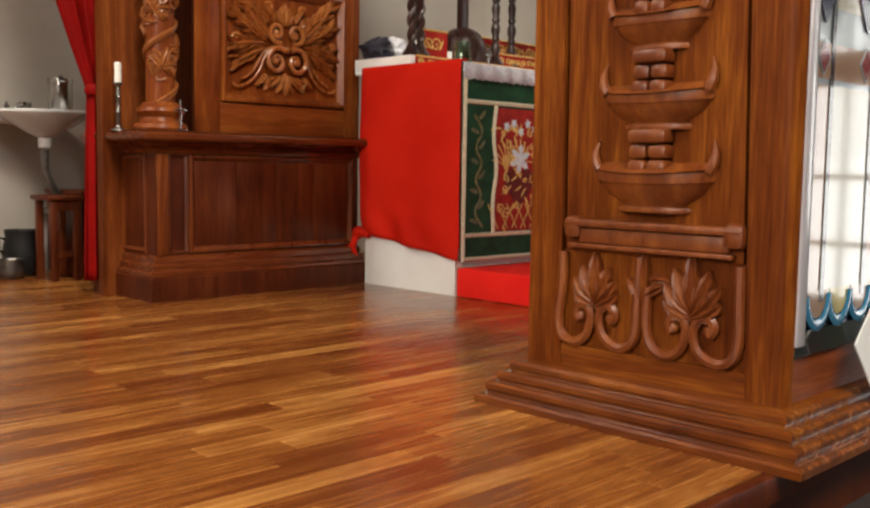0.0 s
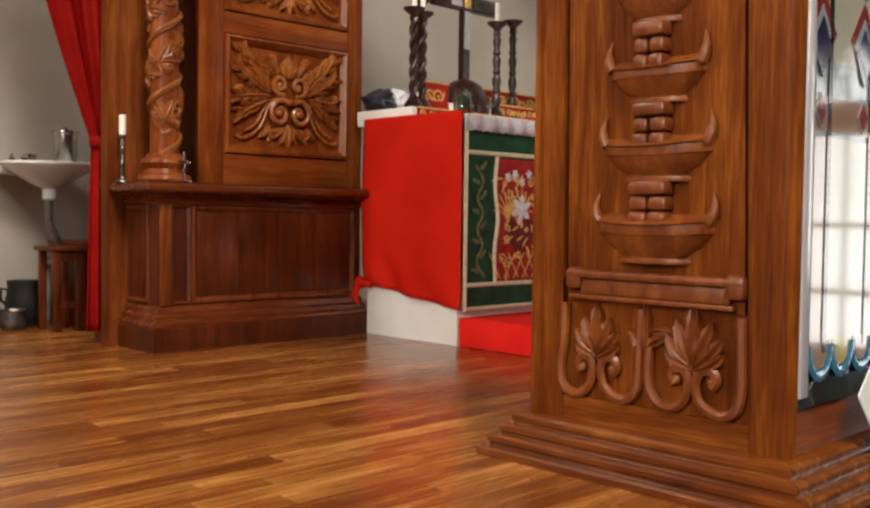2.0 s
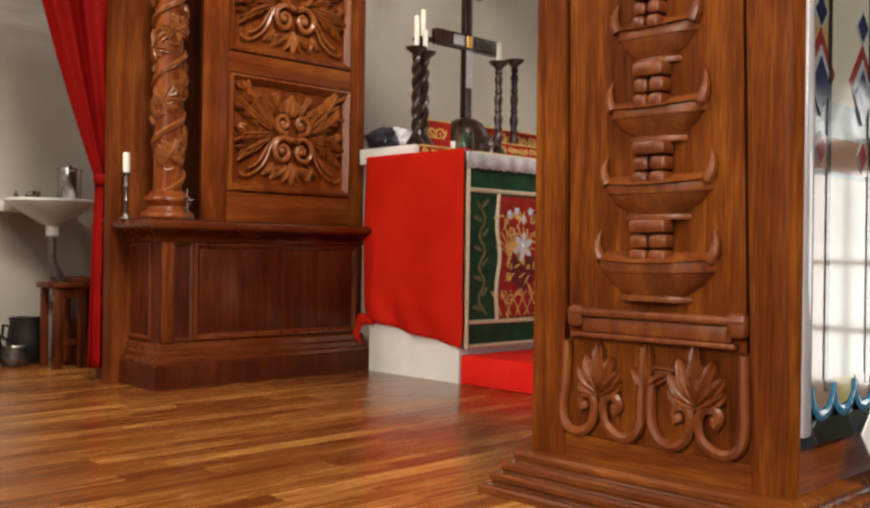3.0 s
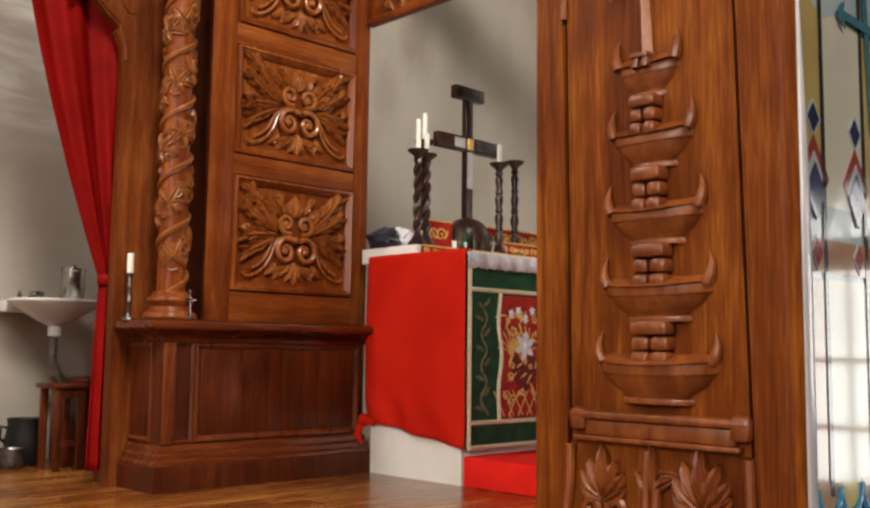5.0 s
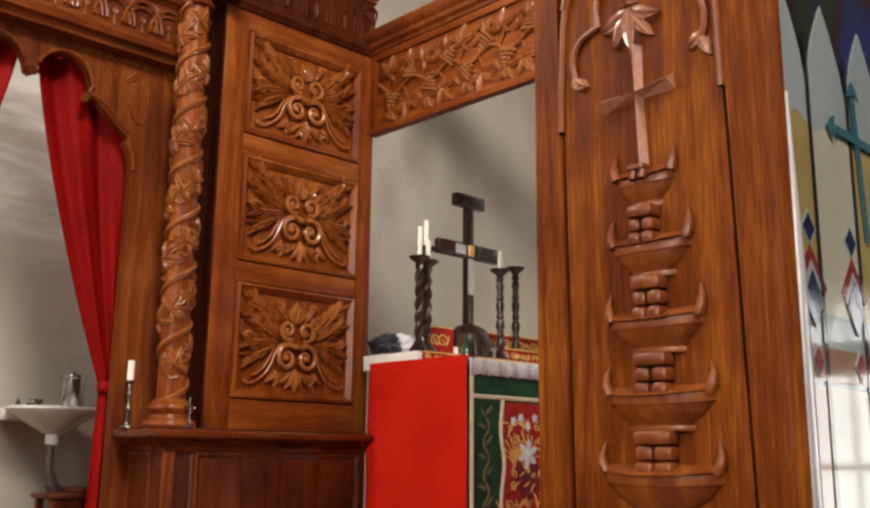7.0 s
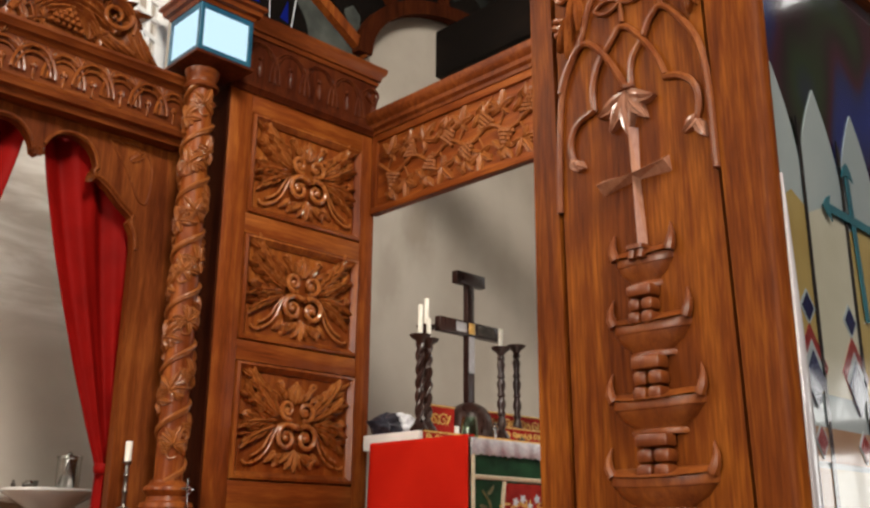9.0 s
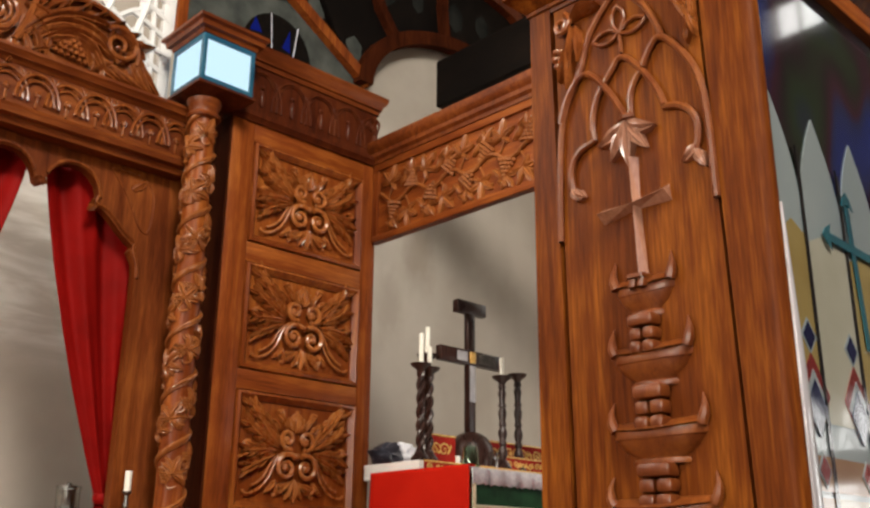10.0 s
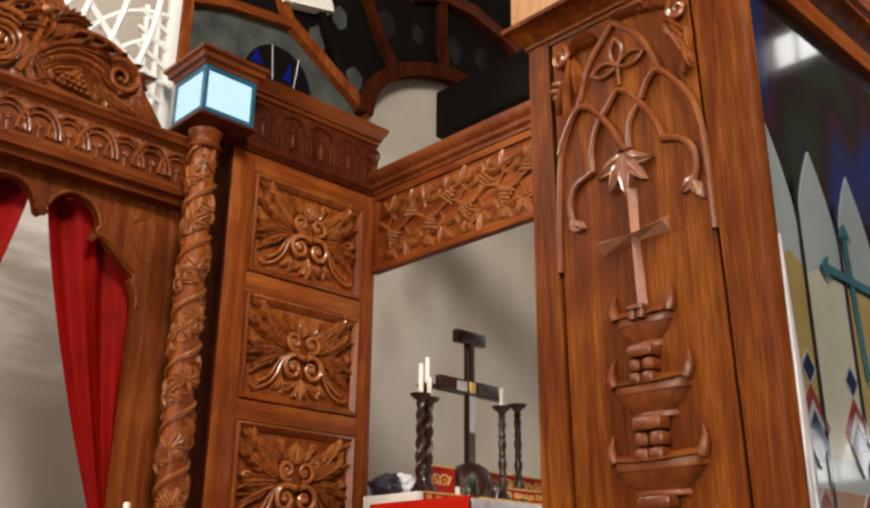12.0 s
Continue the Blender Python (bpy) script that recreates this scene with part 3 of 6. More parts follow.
inner = [(3.4 - 1.14 * math.cos(a), 4.23 + 0.69 * math.sin(a)) for a in [math.pi * i / 24 for i in range(25)]]
outer = [(3.4 - 1.27 * math.cos(a), 4.23 + 0.81 * math.sin(a)) for a in [math.pi * i / 24 for i in range(25)]]
# wall plate and two ribs carry the gable's deep shade in their colour
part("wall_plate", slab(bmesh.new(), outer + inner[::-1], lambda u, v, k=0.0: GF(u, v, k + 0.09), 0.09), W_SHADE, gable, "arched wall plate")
strut("raking_beam", [(1.46, 4.73), (2.22, 4.27)], 0.085, 0.07, W_UP)
strut("cross_rail", [(0.60, 4.53), (0.907, 4.63), (1.47, 4.715)], 0.07, 0.068, W_X)
strut("post", [(0.61, 4.0), (0.605, 5.4)], 0.07, 0.075, W_UP)
strut("king_post", [(1.46, 4.72), (1.33, 5.0), (1.25, 5.3)], 0.075, 0.064, W_UP)
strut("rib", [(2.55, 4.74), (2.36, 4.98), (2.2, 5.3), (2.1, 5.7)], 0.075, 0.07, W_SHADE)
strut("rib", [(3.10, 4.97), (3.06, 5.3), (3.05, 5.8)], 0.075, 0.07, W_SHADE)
strut("rib", [(2.02, 4.40), (1.8, 4.8), (1.62, 5.3)], 0.06, 0.06, DARK_BOARD)
strut("upper_arch", [(2.75, 5.62), (3.05, 5.74), (3.45, 5.76), (3.95, 5.66), (4.3, 5.45)], 0.12, 0.08, W_DARK)
strut("cream_soffit", [(1.40, 4.93), (1.75, 5.02)], 0.13, 0.10, WHITE_PAINT, "cream plastered soffit piece")
# patches to the right take the copy darkened as shade
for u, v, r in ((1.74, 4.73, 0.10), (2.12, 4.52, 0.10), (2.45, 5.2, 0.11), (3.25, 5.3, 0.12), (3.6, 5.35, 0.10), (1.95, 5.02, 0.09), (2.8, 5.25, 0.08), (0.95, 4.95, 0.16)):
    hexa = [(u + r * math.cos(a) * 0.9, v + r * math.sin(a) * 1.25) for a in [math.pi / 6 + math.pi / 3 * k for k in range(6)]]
    part("slate_patch", slab(bmesh.new(), hexa, lambda a, b, k=0.0: GF(a, b, k + 0.004), 0.004), SLATE if u < 2.2 else SHADED_SLATE, gable)
arch_o = [(1.41 + 0.30 * math.cos(a), 4.18 + 0.33 * math.sin(a)) for a in [math.pi * i / 14 for i in range(15)]]
part("arched_window", slab(bmesh.new(), arch_o, lambda a, b, k=0.0: GF(a, b, k + 0.006), 0.006), DARK_BOARD, gable, "small dark arched window with blue glass")
for tri in ([(1.17, 4.30), (1.27, 4.31), (1.21, 4.42)], [(1.45, 4.26), (1.52, 4.24), (1.51, 4.42)]):
    part("blue_glass", slab(bmesh.new(), tri, lambda a, b, k=0.0: GF(a, b, k + 0.009), 0.003), BLUE_GLASS, gable, "daylit blue glass shard")
bm = bmesh.new()
tube(bm, [GF(1.55, 4.22, 0.01), GF(1.58, 4.47, 0.01)], 0.004, 5)
tube(bm, [GF(1.36, 4.22, 0.01), GF(1.34, 4.5, 0.01)], 0.003, 5)
part("window_lead", bm, PEARL, gable)
# coloured near black as the soft shade over the altar
solo("tie_beam", block(2.2, 2.42, -2.6, 0.63, 3.74, 4.10, bev=0.008), DARK_BOARD, "squared tie beam above the altar, shade put into its near-black colour", "beam", kind="structure")
w2 = thing("window_2", (6.7, -5.6, 5.9), "small high daylit window in the nave wall", "window", kind="structure")
part("pane", block(6.74, 6.745, -5.85, -5.35, 5.9, 6.35), OUTSIDE, w2, "white overcast daylight")
part("mullion", block(6.66, 6.70, -5.62, -5.58, 5.9, 6.35), W_DARK, w2)


# ---- the carved pier of the screen ----
def panel_carving(face):
    """Fans of long fingered leaves to both sides of four volutes, with palmettes above and below; u, v from the panel's centre."""
    bm = bmesh.new()
    for s in (1, -1):
        m = lambda u, v, w=0.0: face(s * u, v, w)
        # the heart of two large volutes, its stems running out to the lower corners
        scroll(bm, m, 0.060, -0.068, 0.066, math.pi * 0.72, -1.45, 0.014, 0.009, 0.052, 32)
        ball(bm, m(0.060, -0.068, 0.018), 0.020, 9)
        vine(bm, m, [(0.010, -0.028), (0.045, 0.004), (0.098, -0.004), (0.130, -0.055), (0.152, -0.115), (0.195, -0.168), (0.262, -0.200), (0.300, -0.196), (0.302, -0.180)], 0.0065, 0.022)
        vine(bm, m, [(0.118, -0.012), (0.152, -0.060), (0.178, -0.110), (0.222, -0.150), (0.262, -0.165)], 0.006, 0.020)
        scroll(bm, m, 0.056, 0.066, 0.050, -math.pi * 0.62, 1.4, 0.012, 0.008, 0.044, 30)
        ball(bm, m(0.056, 0.066, 0.014), 0.017, 9)
        # long fingers, each with a forked edge
        for deg, L, w, bend in ((58, 0.225, 0.024, -0.75), (41, 0.300, 0.040, 0.22), (21, 0.245, 0.034, 0.40), (0, 0.215, 0.034, -0.20), (-17, 0.225, 0.032, -0.30)):
            a = math.radians(deg)
            u0, v0 = 0.085 + 0.02 * math.cos(a), 0.008 + 0.05 * math.sin(a)
            leaf(bm, m, u0, v0, a, L, w * 0.55, 0.050, bend, 2, 20)
            for f, side in ((0.22, 1), (0.30, -1), (0.46, 1), (0.54, -1), (0.70, 1), (0.76, -1)):
                aa = a + bend * f * 0.8
                uu, vv = u0 + math.cos(a + bend * f * 0.4) * L * f, v0 + math.sin(a + bend * f * 0.4) * L * f
                leaf(bm, m, uu, vv, aa + side * 0.55, w * 2.5, w * 0.34, 0.044, -side * 0.35, 1, 10)
        scroll(bm, m, 0.290, 0.020, 0.022, 2.4, -1.2, 0.009, 0.007, 0.026, 16)
        ball(bm, m(0.290, 0.020, 0.014), 0.012, 8)
        # tufts over the upper volutes and below the heart
        for u0, v0, deg, L, bend in ((0.035, 0.120, 96, 0.095, 0.9), (0.060, 0.118, 70, 0.10, -0.9), (0.095, 0.105, 52, 0.11, -1.0), (0.020, 0.105, 84, 0.075, -0.6)):
            leaf(bm, m, u0, v0, math.radians(deg), L, 0.016, 0.040, bend, 2, 10)
        scroll(bm, m, 0.098, 0.182, 0.020, 0.4, 1.2, 0.009, 0.006, 0.024, 16)
        for u0, v0, deg, L, bend in ((0.010, -0.130, -78, 0.095, 0.5), (0.028, -0.132, -55, 0.10, 0.7), (0.055, -0.138, -36, 0.095, 0.8), (0.115, -0.130, -66, 0.085, 0.8), (0.125, -0.140, -105, 0.07, -0.6)):
            leaf(bm, m, u0, v0, math.radians(deg), L, 0.016, 0.038, bend, 2, 10)
        ball(bm, m(0.112, -0.198, 0.006), 0.012, 7)
    leaf(bm, face, 0, 0.10, math.pi / 2, 0.11, 0.020, 0.042, 0, 3)
    leaf(bm, face, 0, -0.12, -math.pi / 2, 0.11, 0.024, 0.042, 0, 3)
    ball(bm, face(0, -0.012, 0.026), 0.018, 9)
    return bm


def frame_bars(bm, face, u0, u1, v0, v1, width, rise, depth=0.0):
    """A picture frame of four mitred bars with a rounded top."""
    prof = [(0, 0), (0.15, 0.8), (0.45, 1.0), (0.7, 0.65), (1.0, 0.25), (1.0, -0.3), (0, -0.3)]
    ring = []
    for cu, cv, su, sv in ((u0, v0, 1, 1), (u1, v0, -1, 1), (u1, v1, -1, -1), (u0, v1, 1, -1)):
        ring.append([bm.verts.new(face(cu + su * o * width, cv + sv * o * width, depth + hh * rise)) for o, hh in prof])
    for i in range(4):
        a, b = ring[i], ring[(i + 1) % 4]
        for k in range(len(prof)):
            q = (k + 1) % len(prof)
            bm.faces.new((a[k], b[k], b[q], a[q]))
    return bm


pier = thing("sanctuary_pier", (0.6, 0.3, 0), "tall carved teak pier with three acanthus panels on a panelled pedestal", "pier")
PB = [(0.045, 0.56), (0.045, 0.045), (1.175, 0.045), (1.175, 0.56)]
part("plinth", mould(bmesh.new(), PB, [(-0.04, 0), (0.045, 0), (0.045, 0.10), (0.036, 0.108), (-0.04, 0.108)]), W_DARK, pier, "dark teak plinth")
part("base_moulding", mould(bmesh.new(), PB, [(-0.03, 0.108), (0.040, 0.108), (0.040, 0.122), (0.030, 0.130), (0.024, 0.132), (0.026, 0.152), (0.016, 0.160), (0.012, 0.162), (0.012, 0.184), (-0.002, 0.196), (-0.03, 0.196)]), W_EDGE, pier)
part("pedestal", block(0.05, 1.17, 0.05, 0.56, 0.10, 0.70), W_DARK, pier)
bm = bmesh.new()
pf = facing((0, 0.049, 0), (1, 0, 0), (0, 0, 1), (0, -1, 0))
frame_bars(bm, pf, 0.203, 1.142, 0.200, 0.640, 0.030, 0.018)
part("pedestal_frame", bm, W_EDGE_UP, pier)
bm = bmesh.new()
frame_bars(bm, pf, 0.104, 0.2025, 0.200, 0.640, 0.016, 0.012)
part("pedestal_frame", bm, W_EDGE_UP, pier)
# lighter teak than its twin, the light on it put into the colour
part("pedestal_stile", block(0.052, 0.1035, 0.032, 0.052, 0.197, 0.64, bev=0.005), W_ARCH, pier, "corner stile, coloured lighter as the lit one")
part("pedestal_stile", block(1.1425, 1.172, 0.034, 0.052, 0.197, 0.64, bev=0.004), W_DARK, pier)
for k in range(4):
    part("pedestal_board", block(0.2335 + 0.2195 * k, 0.4515 + 0.2195 * k, 0.042, 0.053, 0.230, 0.610, bev=0.004), W_DARK, pier)
bm = bmesh.new()
frame_bars(bm, facing((0.049, 0, 0), (0, -1, 0), (0, 0, 1), (-1, 0, 0)), -0.50, -0.13, 0.205, 0.635, 0.02, 0.010)
part("pedestal_frame", bm, W_EDGE_UP, pier)
part("pedestal_cornice", mould(bmesh.new(), PB, [(-0.04, 0.64), (0.004, 0.64), (0.010, 0.655), (0.030, 0.668), (0.042, 0.672), (0.062, 0.690), (0.084, 0.696), (0.092, 0.706), (0.092, 0.722), (0.082, 0.732), (-0.04, 0.734)]), W_EDGE, pier)
part("pedestal_top", block(-0.03, 1.20, -0.03, 0.56, 0.7345, 0.738), W_DARK, pier)
part("pier_body", block(0.30, 1.265, 0.165, 0.56, 0.738, 2.87), W_UP, pier)
# thin dark strip added as the shade between column and pier
part("recess_lining", block(0.288, 0.2995, 0.15, 0.34, 0.739, 2.866), W_SHADE, pier, "dark strip painted as the shade behind the column")
# stiles and rails stand proud of the body
for x0, x1 in ((0.30, 0.432), (1.170, 1.267)):
    part("stile", block(x0, x1, 0.146, 0.168, 0.738, 2.868, bev=0.003), W_UP, pier)
for z0, z1 in ((0.738, 0.885), (1.448, 1.546), (2.087, 2.190), (2.736, 2.868)):
    part("rail", block(0.4325, 1.1695, 0.147, 0.168, z0, z1, bev=0.003), W_X, pier)
for z0, z1 in ((0.885, 1.448), (1.546, 2.087), (2.190, 2.736)):
    zc, uc = (z0 + z1) / 2, 0.801
    face = facing((uc, 0.163, zc), (1, 0, 0), (0, 0, 1), (0, -1, 0))
    bm = bmesh.new()
    frame_bars(bm, face, -0.3675, 0.3675, z0 - zc + 0.001, z1 - zc - 0.001, 0.042, 0.034)
    fr = part("panel_frame", bm, W_FRAME, pier)
    part("carving", panel_carving(facing((uc, 0.164, zc), (0.985, 0, 0), (0, 0, 1.02), (0, -0.82, 0))), W_CARVE, fr, "glossy carved acanthus relief")
part("neck_moulding", mould(bmesh.new(), [(0.30, 0.56), (0.30, 0.146), (1.267, 0.146), (1.267, 0.56)], [(-0.02, 2.838), (0.012, 2.838), (0.02, 2.855), (0.03, 2.865), (0.03, 2.886), (-0.02, 2.888)]), W_DARK, pier)
part("head", block(0.31, 1.262, 0.152, 0.56, 2.9, 3.2), W_DARK, pier)
hf = facing((0, 0.151, 0), (1, 0, 0), (0, 0, 1), (0, -1, 0))
for k in range(5):
    u = 0.46 + k * 0.195
    bm = bmesh.new()
    for r, g in ((0.128, 0.006), (0.100, 0.005)):
        vine(bm, hf, [(max(u - r, 0.318), 2.94), (max(u - r * 0.95, 0.32), 3.04), (u - r * 0.4, 3.09 + r * 0.4), (u + r * 0.4, 3.09 + r * 0.4), (min(u + r * 0.95, 1.255), 3.04), (min(u + r, 1.257), 2.94)], g, 0.003)
    for a in (0.7, 1.25, 1.9, 2.45):
        leaf(bm, hf, min(u + 0.0975, 1.22), 3.06, a, 0.055, 0.011, 0.012, 0, 1, 7)
    leaf(bm, hf, u, 2.945, math.pi / 2, 0.10, 0.022, 0.012, 0, 3)
    ball(bm, hf(u, 3.055, 0.002), 0.014)
    part("relief_arch", bm, W_DARK, pier)
part("cap_cornice", mould(bmesh.new(), [(0.30, 0.56), (0.30, 0.150), (1.262, 0.150), (1.262, 0.56)], [(-0.03, 3.17), (0.008, 3.17), (0.010, 3.195), (0.020, 3.20), (0.024, 3.222), (0.040, 3.240), (0.048, 3.262), (0.048, 3.278), (-0.03, 3.28)]), W_RED, pier)
part("cap_board", block(0.29, 1.29, 0.13, 0.56, 3.2801, 3.29), W_DARK, pier)

# ---- vine column on the pedestal ----
CX, CY = 0.120, 0.130
col = thing("carved_column", (CX, CY, 0.738), "carved round teak column wound with grapevines", "column")
part("column_base", lathe(bmesh.new(), [(0.112, 0), (0.118, 0.012), (0.112, 0.03), (0.092, 0.038), (0.086, 0.058), (0.096, 0.07), (0.104, 0.084), (0.098, 0.10), (0.082, 0.108), (0.074, 0.125)], (CX, CY, 0.738)), W_UP, col)
part("shaft", lathe(bmesh.new(), [(0.062, 0.12), (0.062, 1.0), (0.060, 2.02)], (CX, CY, 0.738)), W_UP, col)


def column_relief():
    """A stout double stem wound round the shaft; grapes, leaves and tendrils fill the strip between its turns."""
    bm = bmesh.new()
    R, z0, z1, pitch = 0.062, 0.86, 2.74, 0.27
    def on(a, z, w=0.0):
        return Vector((CX + (R + w) * math.cos(a), CY + (R + w) * math.sin(a), z))
    K = 2 * math.pi / pitch
    a0 = -2.3
    zs = [z0 + (z1 - z0) * i / 330 for i in range(331)]
    tube(bm, [on(a0 + K * (z - z0), z, 0.006) for z in zs], [0.0095 + 0.002 * math.sin(z * 40) for z in zs], 7)
    tube(bm, [on(a0 + K * (z - z0) + 0.20 + 0.16 * math.sin(z * 23), z, 0.004) for z in zs], 0.0065, 6)
    rng = random.Random(4)
    step = 0.024
    for k in range(int((z1 - z0 - 0.20) / step)):
        z = z0 + 0.13 + step * k
        a = a0 + K * (z - z0 - pitch * 0.5) + rng.uniform(-0.1, 0.1)
        def face(u, v, w=0.0, a=a, z=z):
            return on(a + u / R, z + v, w - 0.002)
        kind = k % 5
        if kind in (0, 3):
            grapes(bm, face, 0, 0.045, 0.0088, 5, -math.pi / 2 + rng.uniform(-0.25, 0.25), 0.004)
            grapes(bm, face, 0.002, 0.030, 0.0085, 4, -math.pi / 2, 0.013)
            leaf(bm, face, 0.03, 0.05, rng.uniform(1.6, 2.6), 0.06, 0.016, 0.020, 0.5, 3, 9)
        elif kind in (1, 4):
            ivy(bm, face, 0, 0.0, rng.uniform(0.085, 0.105), rng.uniform(0.6, 2.4), 0.024)
            vine(bm, face, [(-0.01, -0.01), (-0.03, -0.04), (-0.015, -0.065), (0.015, -0.05)], 0.005, 0.006)
        else:
            scroll(bm, face, 0, 0.026, 0.026, rng.uniform(0, 6), 1.3, 0.0075, 0.005, 0.012, 16)
            scroll(bm, face, 0.012, -0.03, 0.021, rng.uniform(0, 6), -1.3, 0.007, 0.005, 0.012, 16)
            leaf(bm, face, -0.014, -0.02, -1.2, 0.06, 0.017, 0.018, 0.5, 2, 8)
            leaf(bm, face, 0.02, 0.03, 0.9, 0.055, 0.015, 0.018, -0.5, 2, 8)
    return bm


part("vine_relief", column_relief(), W_VINE, col, "glossy carved vine leaves and grapes")
part("capital", lathe(bmesh.new(), [(0.064, 1.995), (0.082, 2.003), (0.086, 2.014), (0.080, 2.026), (0.070, 2.034), (0.070, 2.052), (0.078, 2.066), (0.084, 2.084), (0.086, 2.10)], (CX, CY, 0.738)), W_RED, col)

# ---- lantern over the column ----
lan = thing("lantern", (0.16, 0.15, 2.84), "square wooden lantern with lit opal panes above the column", "lantern")
LX0, LX1, LY0, LY1 = 0.012, 0.312, 0.0, 0.30
LP = [(LX0, LY1), (LX0, LY0), (LX1, LY0), (LX1, LY1)]
part("lantern_base", mould(bmesh.new(), LP, [(-0.15, 2.838), (-0.05, 2.838), (-0.012, 2.858), (0.012, 2.868), (0.012, 2.882), (-0.15, 2.884)], closed=True), W_DARK, lan)
for x, y in ((LX0, LY0), (LX1 - 0.024, LY0), (LX0, LY1 - 0.024), (LX1 - 0.024, LY1 - 0.024)):
    part("corner_post", block(x, x + 0.024, y, y + 0.024, 2.884, 3.145, bev=0.003), TEAL_PAINT, lan, "teal painted lantern post")
for z0, z1 in ((2.8845, 2.912), (3.118, 3.1445)):
    for (x0, x1, y0, y1) in ((LX0 + 0.0245, LX1 - 0.0245, LY0, LY0 + 0.02), (LX0, LX0 + 0.02, LY0 + 0.0245, LY1 - 0.0245)):
        part("lantern_bar", block(x0, x1, y0, y1, z0, z1), TEAL_PAINT, lan)
part("opal_pane", block(LX0 + 0.0245, LX1 - 0.0245, LY0 + 0.008, LY0 + 0.014, 2.9125, 3.1175), LAMP_GLASS, lan, "lit bluish-white opal pane")
part("opal_pane", block(LX0 + 0.008, LX0 + 0.014, LY0 + 0.0245, LY1 - 0.0245, 2.9125, 3.1175), LAMP_GLASS, lan, "lit bluish-white opal pane")
part("lantern_cap", mould(bmesh.new(), LP, [(-0.15, 3.145), (0.004, 3.145), (0.012, 3.165), (0.03, 3.172), (0.034, 3.195), (0.05, 3.205), (0.05, 3.222), (-0.02, 3.255), (-0.15, 3.26)], closed=True), W_RED, lan)

# ---- side screen with a cusped doorway ----
side = thing("side_screen", (-0.55, 0.35, 0), "teak side screen with a cusped double-arched doorway and carved cornice", "screen")
AC = -0.555


def arch_half():
    """Edge of the doorway from the jamb foot up to the middle pendant."""
    p = [(0.50, 0.0), (0.50, 1.93), (0.492, 2.0), (0.462, 2.055), (0.478, 2.08), (0.455, 2.098), (0.41, 2.13), (0.35, 2.19), (0.30, 2.225), (0.262, 2.225), (0.258, 2.25), (0.278, 2.27)]
    for k in range(9):
        a = -0.25 + k * 0.37
        p.append((0.155 + 0.125 * math.cos(a), 2.285 + 0.118 * math.sin(a)))
    p += [(0.03, 2.31), (0.022, 2.275), (0.0, 2.262)]
    return p


half = arch_half()
out = [(AC + u, v) for u, v in half] + [(AC - u, v) for u, v in half[-2::-1]] + [(AC - 0.75, 0.0), (AC - 0.75, 2.52), (0.2, 2.52), (0.2, 0.0)]
# the board's darker tone is the cornice shadow put into its colour
part("arch_board", slab(bmesh.new(), out, facing((0, 0.33, 0), (1, 0, 0), (0, 0, 1), (0, -1, 0)), 0.05), W_ARCH, side)
bm = bmesh.new()
sf = facing((0, 0.331, 0), (1, 0, 0), (0, 0, 1), (0, -1, 0))
for s in (1, -1):
    vine(bm, sf, [(AC + s * (u + (0.012 if i < 12 else 0)), v + (0.0 if i < 2 else 0.014)) for i, (u, v) in enumerate(half[1:-2])], 0.009, 0.004)
    leaf(bm, sf, AC + s * 0.27, 2.235, math.pi * (1.25 if s > 0 else 1.75), 0.05, 0.018, 0.02, 0, 2, 8)
    ivy(bm, sf, AC + s * 0.265, 2.245, 0.035, math.pi * 1.4, 0.016)
    # sunk spandrel with a pointed trefoil
    vine(bm, sf, [(AC + s * 0.33, 2.44), (AC + s * 0.56, 2.44), (AC + s * 0.56, 2.16), (AC + s * 0.50, 2.16), (AC + s * 0.44, 2.30), (AC + s * 0.33, 2.44)], 0.006, 0.002)
    leaf(bm, sf, AC + s * 0.44, 2.36, 0.7 if s > 0 else 2.4, 0.10, 0.03, 0.014, 0, 3)
for k in range(5):
    leaf(bm, sf, AC, 2.30, -math.pi / 2 + (k - 2) * 0.45, 0.045, 0.012, 0.02, 0, 2, 7)
part("arch_carving", bm, W_ARCH, side)
ENT = [(-1.6, 0.23), (0.10, 0.23)]
part("lower_cornice", mould(bmesh.new(), ENT, [(-0.15, 2.47), (-0.02, 2.47), (-0.01, 2.50), (0.02, 2.505), (0.026, 2.53), (0.012, 2.545), (0.0, 2.56), (-0.15, 2.56)]), W_RED, side)
part("frieze_board", block(-1.6, 0.10, 0.235, 0.40, 2.56, 2.75), W_RED, side)
ff = facing((0, 0.234, 0), (1, 0, 0), (0, 0, 1), (0, -1, 0))
